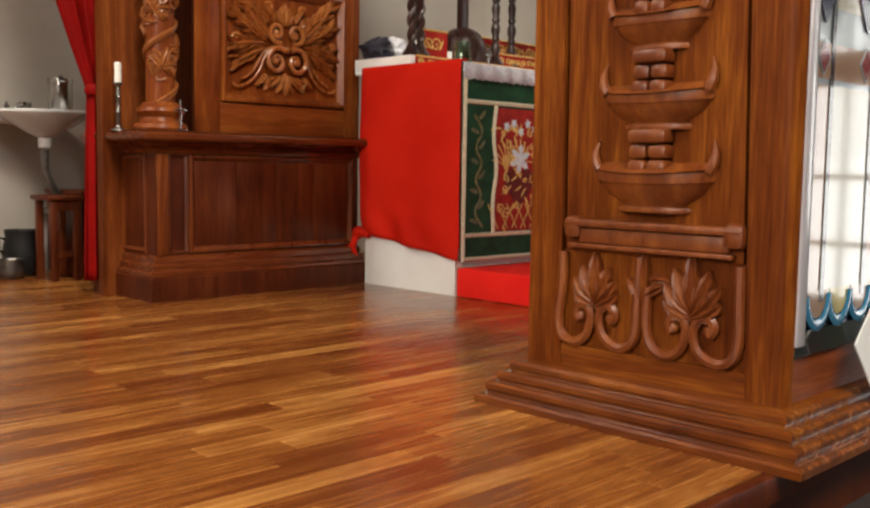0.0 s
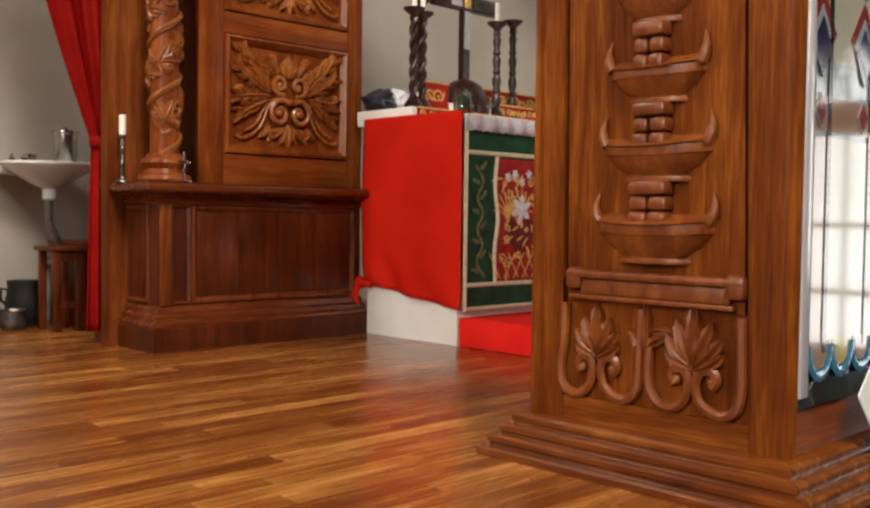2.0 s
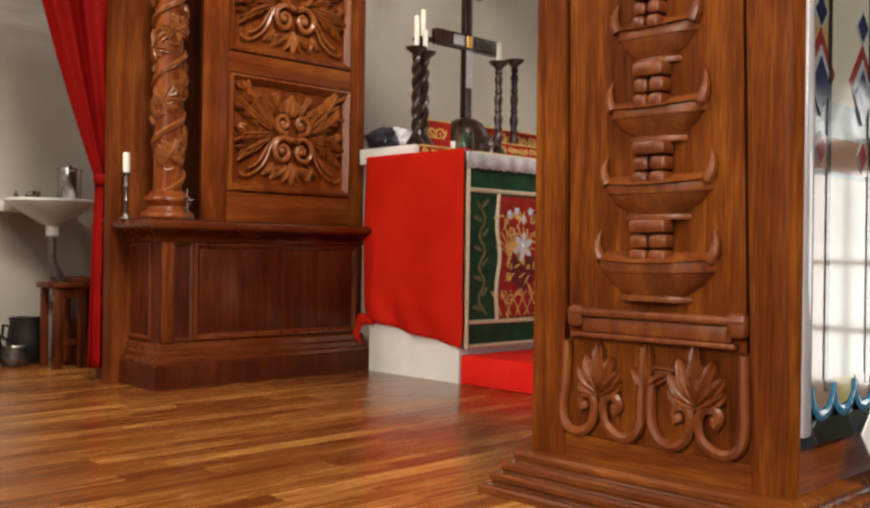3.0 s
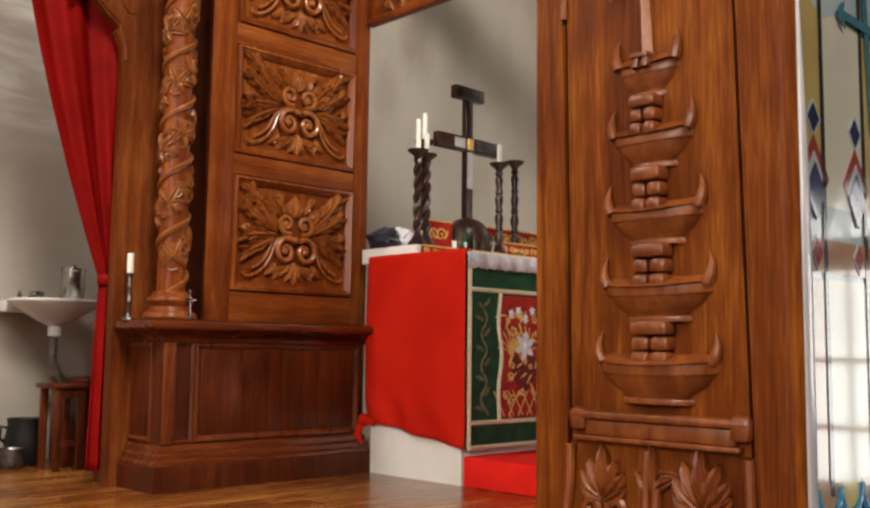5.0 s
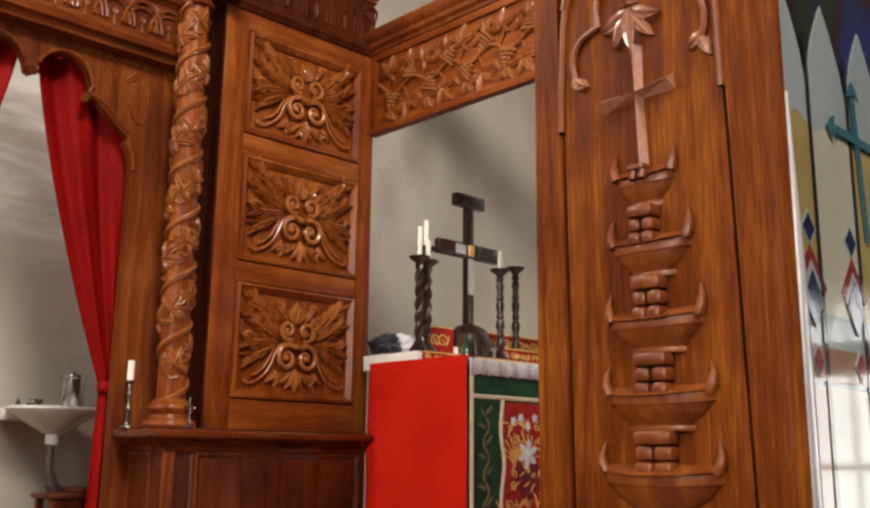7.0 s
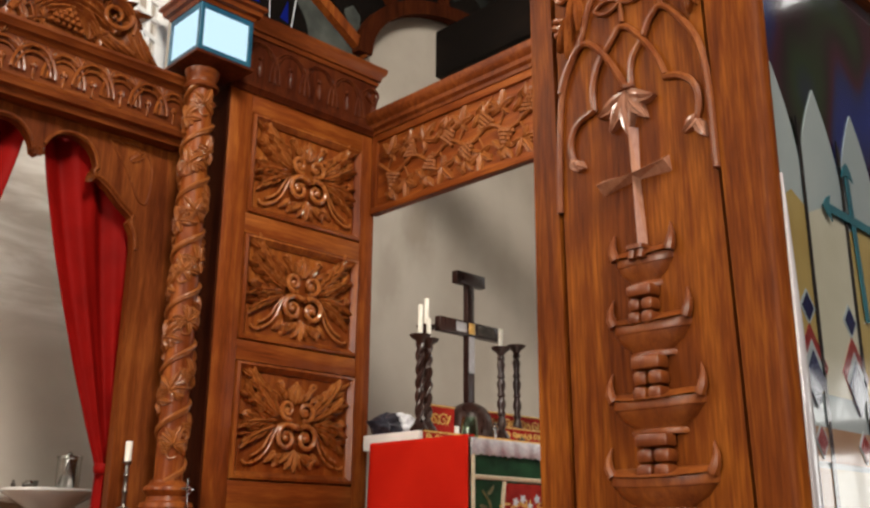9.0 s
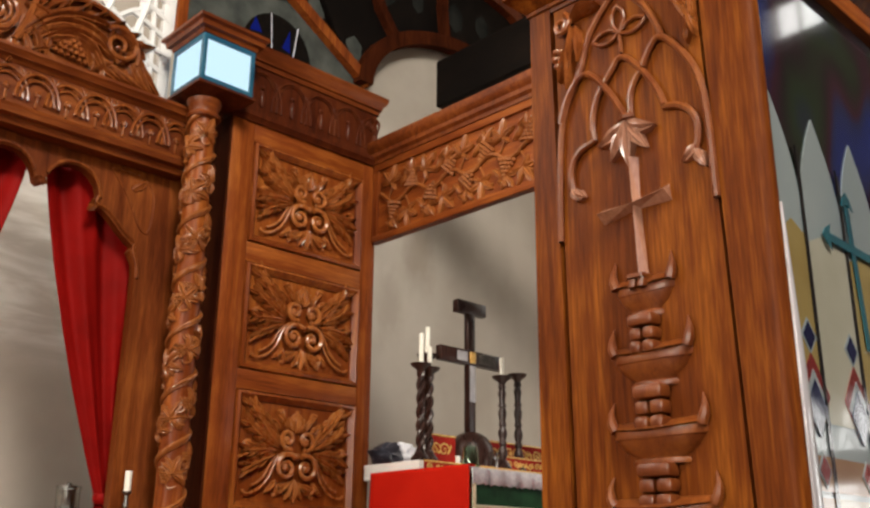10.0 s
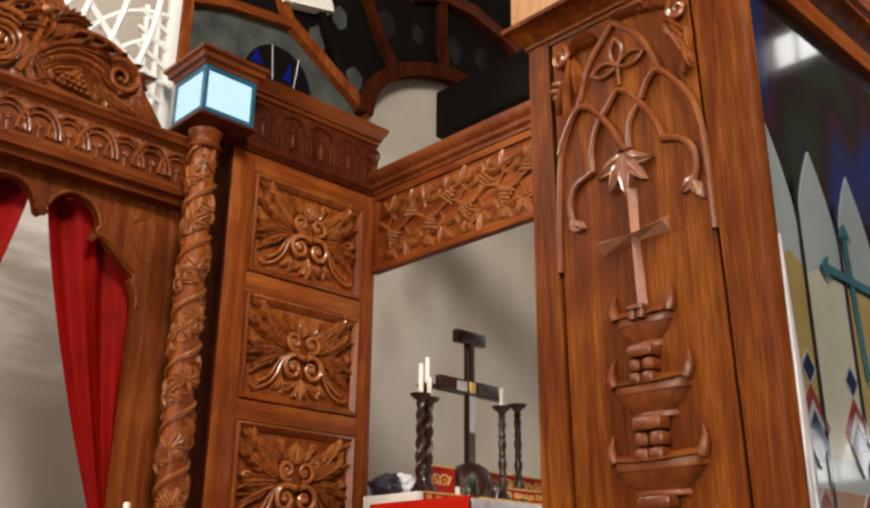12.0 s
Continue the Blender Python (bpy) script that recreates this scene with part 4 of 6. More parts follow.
for k in range(12):
    u = 0.035 - k * 0.138
    bm = bmesh.new()
    for r, g in ((0.098, 0.0085), (0.076, 0.0060)):
        pts = [ff(u + r * math.cos(a), 2.590 + 1.38 * r * math.sin(a), 0.008 + 0.006 * (k % 2)) for a in [math.pi * i / 14 for i in range(15)]]
        tube(bm, pts, g, 6)
    for a in (0.5, 1.2, 1.94, 2.64):
        leaf(bm, ff, u + 0.069, 2.685, a, 0.060, 0.013, 0.022, 0, 1, 7)
    ball(bm, ff(u, 2.632, 0.008), 0.018)
    ball(bm, ff(u + 0.069, 2.685, 0.012), 0.010)
    tube(bm, [ff(u, 2.565, 0.006), ff(u, 2.632, 0.008)], 0.007, 5)
    part("interlaced_arch", bm, W_REDCARVE, side, "carved interlaced arch with a drop")
part("upper_cornice", mould(bmesh.new(), ENT, [(-0.17, 2.75), (0.0, 2.75), (0.01, 2.765), (0.028, 2.772), (0.034, 2.79), (0.046, 2.80), (0.046, 2.815), (-0.17, 2.82)]), W_RED, side)


def crest():
    """Pierced cresting: a leafy scroll that sweeps over to a volute by the lantern, grapes below it, a taller scroll beside it."""
    bm = bmesh.new()
    f = facing((0, 0.25, 0), (1, 0, 0), (0, 0, 1), (0, -1, 0))
    outline = [(-1.6, 2.82), (-0.04, 2.82), (-0.07, 2.86), (-0.13, 2.90), (-0.18, 2.98), (-0.21, 3.06), (-0.27, 3.13), (-0.38, 3.19), (-0.48, 3.215), (-0.55, 3.26), (-0.62, 3.30), (-0.66, 3.37), (-0.8, 3.48), (-1.0, 3.52), (-1.6, 3.5)]
    slab(bm, outline, f, 0.03)
    # ribs that rise together and arch over the volute
    for k in range(7):
        leaf(bm, f, -0.775 + 0.034 * k, 2.885 + 0.008 * k, 1.15 - 0.09 * k + 0.1 * (k % 2), 0.58 - 0.066 * k, 0.032, 0.064 - 0.003 * k, -1.6 - 0.12 * k - 0.3 * (k % 2), 5, 26)
        leaf(bm, f, -0.70 + 0.075 * k, 3.06 + 0.045 * math.sin(0.5 * k), 0.95 - 0.2 * k, 0.13, 0.020, 0.07, 0.9, 2, 11)
    vine(bm, f, [(-0.78, 2.87), (-0.72, 3.02), (-0.62, 3.14), (-0.50, 3.20), (-0.37, 3.18), (-0.26, 3.11), (-0.205, 3.03), (-0.215, 2.95)], 0.014, 0.022)
    scroll(bm, f, -0.312, 3.015, 0.095, math.pi * 0.75, -1.55, 0.013, 0.010, 0.065)
    for k in range(6):
        a = 2.5 - 0.62 * k
        leaf(bm, f, -0.312 + 0.052 * math.cos(a), 3.015 + 0.052 * math.sin(a), a - 0.9, 0.095 - 0.006 * k, 0.020, 0.060 - 0.004 * k, -1.3, 2, 12)
    leaf(bm, f, -0.372, 3.075, 0.35, 0.20, 0.026, 0.075, -1.9, 3, 16)
    for k in range(5):
        leaf(bm, f, -0.235 + 0.006 * k, 3.08 - 0.035 * k, 0.2 - 0.42 * k, 0.075, 0.016, 0.034, -0.7, 1, 9)
    # a leaf runs down from the volute to the end of the cornice
    for du, L in ((0.0, 0.30), (0.028, 0.24), (-0.03, 0.22)):
        leaf(bm, f, -0.232 + du, 3.01 + 0.4 * du, -1.22, L, 0.020, 0.042, 0.62, 3, 14)
    grapes(bm, f, -0.565, 2.945, 0.0165, 6, -0.62, 0.016)
    grapes(bm, f, -0.545, 2.935, 0.0160, 4, -0.62, 0.034)
    ivy(bm, f, -0.64, 2.88, 0.095, 2.6, 0.034)
    ivy(bm, f, -0.385, 2.885, 0.10, -0.4, 0.036)
    for k in range(5):
        leaf(bm, f, -0.44 + 0.05 * k, 2.915 - 0.008 * k, -0.95 + 0.1 * k, 0.085, 0.019, 0.034, 0.5, 3, 9)
    vine(bm, f, [(-0.56, 2.98), (-0.48, 2.96), (-0.41, 2.93), (-0.30, 2.90), (-0.20, 2.86)], 0.010, 0.020)
    # the taller scroll, a rosette at its head
    scroll(bm, f, -0.895, 2.985, 0.150, math.pi * 0.3, 1.9, 0.017, 0.011, 0.065)
    scroll(bm, f, -0.895, 2.985, 0.118, math.pi * 0.3, 1.6, 0.009, 0.007, 0.055)
    ball(bm, f(-0.895, 2.985, 0.03), 0.030, 9)
    for k in range(9):
        a = 1.9 - 0.34 * k
        leaf(bm, f, -0.895 + 0.15 * math.cos(a), 2.985 + 0.15 * math.sin(a), a - 0.5, 0.15, 0.022, 0.05, -0.9, 2, 12)
    vine(bm, f, [(-0.79, 2.86), (-0.745, 2.99), (-0.72, 3.10), (-0.70, 3.20), (-0.76, 3.32), (-0.92, 3.42)], 0.016, 0.024)
    for k in range(6):
        leaf(bm, f, -0.715, 3.205, k * math.pi / 3 + 0.3, 0.085, 0.028, 0.05, 0.3, 1, 9)
    ball(bm, f(-0.715, 3.205, 0.045), 0.028, 9)
    for k in range(6):
        leaf(bm, f, -0.66 + 0.012 * k, 3.19 + 0.012 * k, 0.9 - 0.25 * k, 0.12, 0.018, 0.044, 0.6, 2, 10)
        leaf(bm, f, -0.80 - 0.045 * k, 3.22 + 0.03 * k, 2.2 - 0.3 * k, 0.16, 0.026, 0.046, 0.6, 3, 12)
    for k in range(5):
        leaf(bm, f, -1.05 - 0.07 * k, 2.86, 1.5 + 0.2 * k, 0.22, 0.026, 0.045, -0.5, 3, 12)
    return bm


part("cresting", crest(), W_REDCARVE, side, "pierced carved scroll cresting with grapes")


def lattice():
    bm = bmesh.new()
    f = facing((0, 0.44, 0), (1, 0, 0), (0, 0, 1), (0, -1, 0))
    for k in range(3):
        r = 0.36 + 0.16 * k
        tube(bm, [f(0.03 - r * math.cos(a), 3.06 + 1.05 * r * math.sin(a), 0.004 * k) for a in [0.45 + 1.1 * i / 14 for i in range(15)]], 0.019, 6)
    for k in range(3):
        tube(bm, [f(-0.50 + 0.16 * k + 0.12 * math.sin(b * 1.5), 3.28 - 0.07 * k + 0.62 * b, 0.014) for b in [i / 10 for i in range(11)]], 0.017, 6)
    for k in range(5):
        tube(bm, [f(-0.17, 3.16 + 0.105 * k, 0.01), f(0.03, 3.07 + 0.105 * k, 0.01)], 0.017, 6)
    for u, z0 in ((-0.045, 3.05), (-0.115, 3.12)):
        tube(bm, [f(u, z0, 0.006), f(u - 0.015, 3.62, 0.006)], 0.015, 6)
    box(bm, -0.005, 0.062, 0.42, 0.46, 2.9, 4.1, bev=0.006)
    tube(bm, [f(0.0, 2.92, 0), f(-0.06, 3.0, 0), f(-0.12, 3.2, 0), f(-0.30, 3.34, 0), f(-0.52, 3.58, 0), (-0.8, 0.44, 3.8)], 0.026, 6)
    return bm


solo("white_lattice", lattice(), WHITE_LAT, "white painted openwork lattice behind the carved cresting", "lattice")


# ---- curtains in the side doorway ----
def curtain(mirror, label):
    bm = bmesh.new()
    nz, nx = 46, 40
    rows = []
    for i in range(nz + 1):
        z = 2.46 - (2.46 - 0.06) * i / nz
        if z > 0.92:
            s = (2.46 - z) / (2.46 - 0.92)
            left = -0.50 + 0.435 * (s ** 1.3)
            right = -0.02 + 0.03 * s
            amp = 0.028 * (1 - 0.55 * s)
        else:
            s = (0.92 - z) / 0.86
            left, right = -0.065 - 0.022 * s, 0.01 - 0.012 * s
            amp = 0.013 + 0.012 * s
        row = []
        for k in range(nx + 1):
            q = k / nx
            x = left + (right - left) * q
            y = 0.44 + amp * math.sin(q * 13 + 0.6 * math.sin(z * 2.1)) + 0.3 * amp * math.sin(q * 29 + z)
            if mirror:
                x = 2 * -0.535 - x
            row.append(bm.verts.new((x, y, z)))
        rows.append(row)
    for a, b in zip(rows, rows[1:]):
        for k in range(nx):
            bm.faces.new((a[k], a[k + 1], b[k + 1], b[k]))
    th = thing("curtain", (-0.25 if not mirror else -0.8, 0.44, 0.06), label, "curtain", group="doorway curtains")
    c = part("drape", bm, CURTAIN, th, smooth=80)
    mod = c.modifiers.new("thickness", "SOLIDIFY")
    mod.thickness = 0.004
    x0 = -0.028 if not mirror else -1.042
    part("tieback", lathe(bmesh.new(), [(0.044, -0.022), (0.052, -0.01), (0.052, 0.012), (0.044, 0.024)], (x0, 0.44, 0.92), 20, sy=0.75), CURTAIN, th)
    return th


curtain(False, "crimson curtain tied back at waist height in the doorway")
curtain(True, "crimson curtain drawn aside in the doorway")
solo("curtain_rail", tube(bmesh.new(), [(-1.2, 0.44, 2.47), (0.15, 0.44, 2.47)], 0.012), DARK_STEEL, "thin steel curtain rail behind the arch", "rail")


# ---- candle and small cross on the pedestal ----
def slim_candlestick():
    x, y, z = -0.022, 0.24, 0.738
    t = thing("candlestick", (x, y, z), "slim steel candlestick with a white candle on the pedestal ledge", "candlestick")
    part("foot", lathe(bmesh.new(), [(0.032, 0), (0.03, 0.006), (0.012, 0.014), (0.008, 0.024)], (x, y, z)), DARK_STEEL, t)
    part("stem", lathe(bmesh.new(), [(0.008, 0.02), (0.009, 0.07), (0.012, 0.075), (0.012, 0.085), (0.008, 0.09), (0.008, 0.14), (0.012, 0.145), (0.009, 0.155), (0.008, 0.19), (0.018, 0.2), (0.02, 0.206)], (x, y, z)), DARK_STEEL, t)
    part("candle", lathe(bmesh.new(), [(0.015, 0.206), (0.0152, 0.29), (0.011, 0.294), (0.004, 0.291)], (x, y, z)), CANDLE, t, "white wax candle")


slim_candlestick()
bm = bmesh.new()
box(bm, 0.139, 0.147, -0.005, 0.003, 0.738, 0.87, bev=0.002)
box(bm, 0.112, 0.174, -0.005, 0.003, 0.822, 0.83, bev=0.002)
box(bm, 0.118, 0.168, -0.02, 0.015, 0.738, 0.744, bev=0.002)
solo("small_cross", bm, STEEL, "small thin metal standing cross before the column foot", "cross")

# ---- carved vine beam ----
beam = thing("vine_beam", (1.26, -1.0, 2.37), "carved teak beam with a running grapevine over the altar", "beam")
part("beam_body", block(1.255, 1.285, -2.3, 0.144, 2.37, 2.86), W_Y, beam)
for z0, z1 in ((2.37, 2.408), (2.80, 2.845)):
    part("beam_fillet", block(1.238, 1.256, -2.3, 0.143, z0, z1, bev=0.004), W_Y, beam)
part("beam_fillet", block(1.238, 1.256, 0.10, 0.1435, 2.4085, 2.7995, bev=0.004), W_UP, beam)
part("beam_cornice", mould(bmesh.new(), [(1.25, 0.16), (1.25, -2.3)], [(-0.15, 2.845), (0.018, 2.845), (0.02, 2.865), (0.036, 2.88), (0.036, 2.905), (0.055, 2.925), (0.06, 2.95), (0.06, 2.97), (-0.15, 2.975)]), W_RED, beam)


def running_vine():
    bm = bmesh.new()
    f = facing((1.2545, 0, 0), (0, -1, 0), (0, 0, 1), (-1, 0, 0))
    rng = random.Random(9)
    vine(bm, f, [(-0.08 + 0.14 * k, 2.60 + 0.055 * (-1) ** k) for k in range(16)], 0.011, 0.01)
    for k in range(15):
        u, s = -0.02 + 0.14 * k, (-1) ** k
        ivy(bm, f, u + 0.02, 2.60 + s * 0.10, 0.115, s * 1.2 + rng.uniform(-0.5, 0.5), 0.022)
        grapes(bm, f, u + 0.06, 2.60 - s * 0.035, 0.0135, 5, -s * 1.35 + 0.5 * (k % 3 - 1), 0.012)
        leaf(bm, f, u + 0.10, 2.60 + s * 0.06, s * 0.5, 0.09, 0.020, 0.024, s * 0.8, 3, 10)
        leaf(bm, f, u - 0.01, 2.60 - s * 0.13, -s * 0.3, 0.08, 0.018, 0.022, -s * 0.7, 3, 10)
        ivy(bm, f, u + 0.05, 2.60 - s * 0.115, 0.085, -s * 1.0 + rng.uniform(-0.6, 0.6), 0.020)
        vine(bm, f, [(u, 2.60), (u + 0.03, 2.60 + s * 0.05), (u + 0.07, 2.60 + s * 0.14), (u + 0.10, 2.60 + s * 0.13)], 0.006, 0.008)
    return bm


part("grapevine", running_vine(), W_VINE, beam, "carved vine leaves and grape bunches")

# ---- the altar ----
altar = thing("altar", (1.8, -0.33, 0), "white plastered altar block with a raised back tier", "altar")
part("body", block(1.205, 2.5, -0.645, 0.0, 0, 1.06, bev=0.01), WHITE_PAINT, altar)
part("tabletop", block(1.200, 2.51, -0.655, 0.10, 1.0605, 1.078, bev=0.004), WHITE_PAINT, altar)
part("tier", block(1.215, 2.5, -0.30, 0.12, 1.0785, 1.142, bev=0.004), WHITE_PAINT, altar)
bm = bmesh.new()
slab(bm, [(0.0, 0.0), (0.6445, 0.0), (0.6445, 0.20), (0.40, 0.26), (0.05, 0.32), (0.0, 0.32)], facing((1.196, 0.0, 0), (0, -1, 0), (0, 0, 1), (-1, 0, 0)), 0.02)
part("foot_slab", bm, WHITE_PAINT, altar)
solo("altar_step", block(1.193, 2.6, -1.75, -0.6585, 0.0, 0.135, bev=0.008), RED_CARPET, "red carpeted step before the altar", "step")


def side_cloth():
    bm = bmesh.new()
    ny, nz = 40, 44
    rows = []
    for i in range(nz + 1):
        s = i / nz
        row = []
        for k in range(ny + 1):
            q = k / ny
            bottom = 0.255 - 0.085 * (q ** 1.3)
            z = 1.092 + (bottom - 1.092) * s
            y = 0.015 - 0.695 * q
            pull = max(0, s - 0.45) / 0.55
            y -= 0.045 * pull * pull * (1 - q) ** 2
            fold = 0.010 * math.sin(q * 9 + s * 3) * (0.2 + s) + 0.012 * pull * math.sin(q * 17 - s * 14) * math.exp(-((1 - s) * 4) ** 2)
            fold += 0.014 * math.exp(-((s - 0.2 - 0.75 * (1 - q)) * 9) ** 2) * (1 - q)
            x = 1.178 - fold - 0.012 * s
            row.append(bm.verts.new((x, y, z)))
        rows.append(row)
    for a, b in zip(rows, rows[1:]):
        for k in range(ny):
            bm.faces.new((a[k], a[k + 1], b[k + 1], b[k]))
    return bm


cloth = thing("altar_cover", (1.19, -0.33, 1.09), "plain red cotton cloth over the altar's end, knotted below", "cloth")
c = part("side_drop", side_cloth(), RED_CLOTH, cloth, smooth=80)
mod = c.modifiers.new("thickness", "SOLIDIFY")
mod.thickness = 0.004
part("top_edge", block(1.176, 1.215, -0.682, 0.0, 1.084, 1.094, bev=0.003), RED_CLOTH, cloth)
bm = bmesh.new()
ball(bm, (1.168, 0.02, 0.262), 0.034, 10)
for k in range(5):
    tube(bm, [(1.168, 0.02, 0.265), (1.150 - 0.006 * k, 0.045 + 0.012 * math.sin(k * 2.1), 0.20), (1.155, 0.035 + 0.02 * math.sin(k * 1.7), 0.10 + 0.015 * k)], [0.012, 0.018, 0.006], 7)
tube(bm, [(1.168, -0.06, 0.25), (1.16, -0.02, 0.262), (1.165, 0.055, 0.255), (1.17, 0.075, 0.235)], [0.014, 0.020, 0.024, 0.010], 8)
part("knot", bm, RED_CLOTH, cloth, "knotted corner with hanging ends")

front = thing("altar_frontal", (1.8, -0.67, 0.16), "green and red embroidered altar frontal with gold braid", "altar cloth")
part("velvet_ground", block(1.205, 2.5, -0.672, -0.66, 0.165, 1.04), GREEN_VELVET, front, "green velvet ground")
ef = facing((0, -0.6725, 0), (1, 0, 0), (0, 0, 1), (0, -1, 0))
bm = bmesh.new()
slab(bm, [(1.425, 0.30), (2.35, 0.30), (2.35, 0.885), (1.425, 0.885), (1.412, 0.72), (1.44, 0.6), (1.412, 0.45)], facing((0, -0.677, 0), (1, 0, 0), (0, 0, 1), (0, -1, 0)), 0.004)
part("red_field", bm, RED_SILK, front, "red brocade field")
bm = bmesh.new()
for pts in ([(1.208, 0.905), (2.49, 0.905)], [(1.208, 0.285), (2.49, 0.285)], [(1.212, 0.17), (1.212, 1.03)], [(1.208, 0.172), (2.49, 0.172)]):
    tube(bm, [ef(u, v, 0.002) for u, v in pts], 0.011, 6)
vine(bm, ef, [(1.42, 0.295), (1.408, 0.45), (1.442, 0.6), (1.405, 0.74), (1.425, 0.895)], 0.010, 0.003)
part("cream_braid", bm, CREAM, front, "cream braid edging")


def embroidery():
    bm = bmesh.new()
    f = facing((0, -0.6775, 0), (1, 0, 0), (0, 0, 1), (0, -1, 0))
    rng = random.Random(3)
    for k in range(54):
        u, v = rng.uniform(1.45, 2.0), rng.uniform(0.32, 0.86)
        a = rng.uniform(0, 6.28)
        leaf(bm, f, u, v, a, rng.uniform(0.05, 0.10), 0.007, 0.004, rng.uniform(-1, 1), 3, 8)
    for k in range(15):
        u = 1.45 + k * 0.034
        s = 1 if k % 2 else -1
        vine(bm, f, [(u, 0.31), (u + s * 0.03, 0.36), (u + s * 0.075, 0.43)], 0.0028, 0.002)
    for cu in (1.50, 1.60, 1.75):
        for k in range(7):
            a = 0.6 + k * 0.33
            vine(bm, f, [(cu, 0.60), (cu + 0.05 * math.cos(a), 0.60 + 0.06 * math.sin(a)), (cu + 0.10 * math.cos(a + 0.3), 0.60 + 0.14 * math.sin(a + 0.3))], 0.0032, 0.002)
    for k in range(26):
        scroll(bm, f, rng.uniform(1.46, 1.98), rng.uniform(0.33, 0.85), rng.uniform(0.014, 0.03), rng.uniform(0, 6), 1.1, 0.004, 0.003, 0.004, 12)
    return bm


heart = [(1.60 + 0.105 * math.sin(a) ** 3, 0.515 + 0.0072 * (13 * math.cos(a) - 5 * math.cos(2 * a) - 2 * math.cos(3 * a) - math.cos(4 * a))) for a in [2 * math.pi * k / 28 for k in range(28)]]
part("heart_patch", slab(bmesh.new(), heart, facing((0, -0.6795, 0), (1, 0, 0), (0, 0, 1), (0, -1, 0)), 0.002), plain("dark_red_velvet", (0.11, 0.006, 0.005), (0.17, 0.010, 0.008), 30, 0.8, bump=0.4), front, "dark red velvet heart")
bm = bmesh.new()
for k in range(9):
    for r in range(5):
        leaf(bm, facing((0, -0.6785, 0), (1, 0, 0), (0, 0, 1), (0, -1, 0)), 1.50 + 0.052 * k, 0.80 + 0.022 * math.sin(2.4 * k), r * 1.257 + k, 0.024, 0.008, 0.004, 0, 1, 5)
part("silver_flowers", bm, PEARL, front, "small silver embroidered flowers")
part("gold_embroidery", embroidery(), GOLD, front, "gold thread scrolls and wheat ears")
bm = bmesh.new()
sf2 = facing((0, -0.679, 0), (1, 0, 0), (0, 0, 1), (0, -1, 0))
for k in range(6):
    leaf(bm, sf2, 1.60, 0.645, k * math.pi / 3 + 0.4, 0.075, 0.022, 0.006, 0, 2, 8)
ball(bm, sf2(1.60, 0.645, 0), 0.018)
part("star", bm, PEARL, front, "pale blue embroidered star")
bm = bmesh.new()
vf = facing((0, -0.6735, 0), (1, 0, 0), (0, 0, 1), (0, -1, 0))
vine(bm, vf, [(1.31 + 0.035 * (-1) ** k, 0.32 + 0.075 * k) for k in range(8)], 0.006, 0.002)
for k in range(8):
    leaf(bm, vf, 1.31, 0.34 + 0.07 * k, (0.5 if k % 2 else 2.6), 0.06, 0.012, 0.004, 0.6, 2, 8)
part("silver_sprig", bm, plain("dull_silver_thread", (0.09, 0.085, 0.03), (0.20, 0.17, 0.07), 40, 0.5), front, "grey-green embroidered sprig")


def lace():
    bm = bmesh.new()
    n = 60
    top, mid, bot = [], [], []
    for k in range(n + 1):
        x = 1.185 + 1.3 * k / n
        w = 0.004 * math.sin(k * 1.3)
        top.append(bm.verts.new((x, -0.655, 1.086)))
        mid.append(bm.verts.new((x, -0.688 + w, 1.078)))
        bot.append(bm.verts.new((x, -0.692 + w * 2, 1.002 + 0.008 * (k % 2))))
    for k in range(n):
        bm.faces.new((top[k], top[k + 1], mid[k + 1], mid[k]))
        bm.faces.new((mid[k], mid[k + 1], bot[k + 1], bot[k]))
    return bm


lc = solo("lace_cloth", lace(), LACE, "white lace cloth edging along the altar top", "cloth", smooth=60)
mod = lc.modifiers.new("thickness", "SOLIDIFY")
mod.thickness = 0.003


def brocade_band(y, x0, x1, z0, z1, seed):
    t = thing("brocade_band", ((x0 + x1) / 2, y, z0), "red and gold brocade band along the altar tier", "altar cloth", group="brocade bands")
    part("band", block(x0, x1, y - 0.004, y, z0, z1), RED_SILK, t)
    f = facing((0, y - 0.0045, 0), (1, 0, 0), (0, 0, 1), (0, -1, 0))
    bm = bmesh.new()
    for z in (z0 + 0.006, z1 - 0.006):
        tube(bm, [f(x0, z, 0.001), f(x1, z, 0.001)], 0.005, 5)
    rng = random.Random(seed)
    h = z1 - z0
    n = int((x1 - x0) / 0.06)
    for k in range(n):
        u = x0 + 0.03 + k * 0.06
        scroll(bm, f, u, z0 + h * 0.5, h * 0.24, rng.uniform(0, 6), 1.2, 0.005, 0.003, 0.003, 12)
        leaf(bm, f, u + 0.025, z0 + h * 0.35, rng.uniform(0.8, 2.2), h * 0.4, 0.009, 0.004, 0.4, 2, 7)
    part("gold_pattern", bm, GOLD, t)


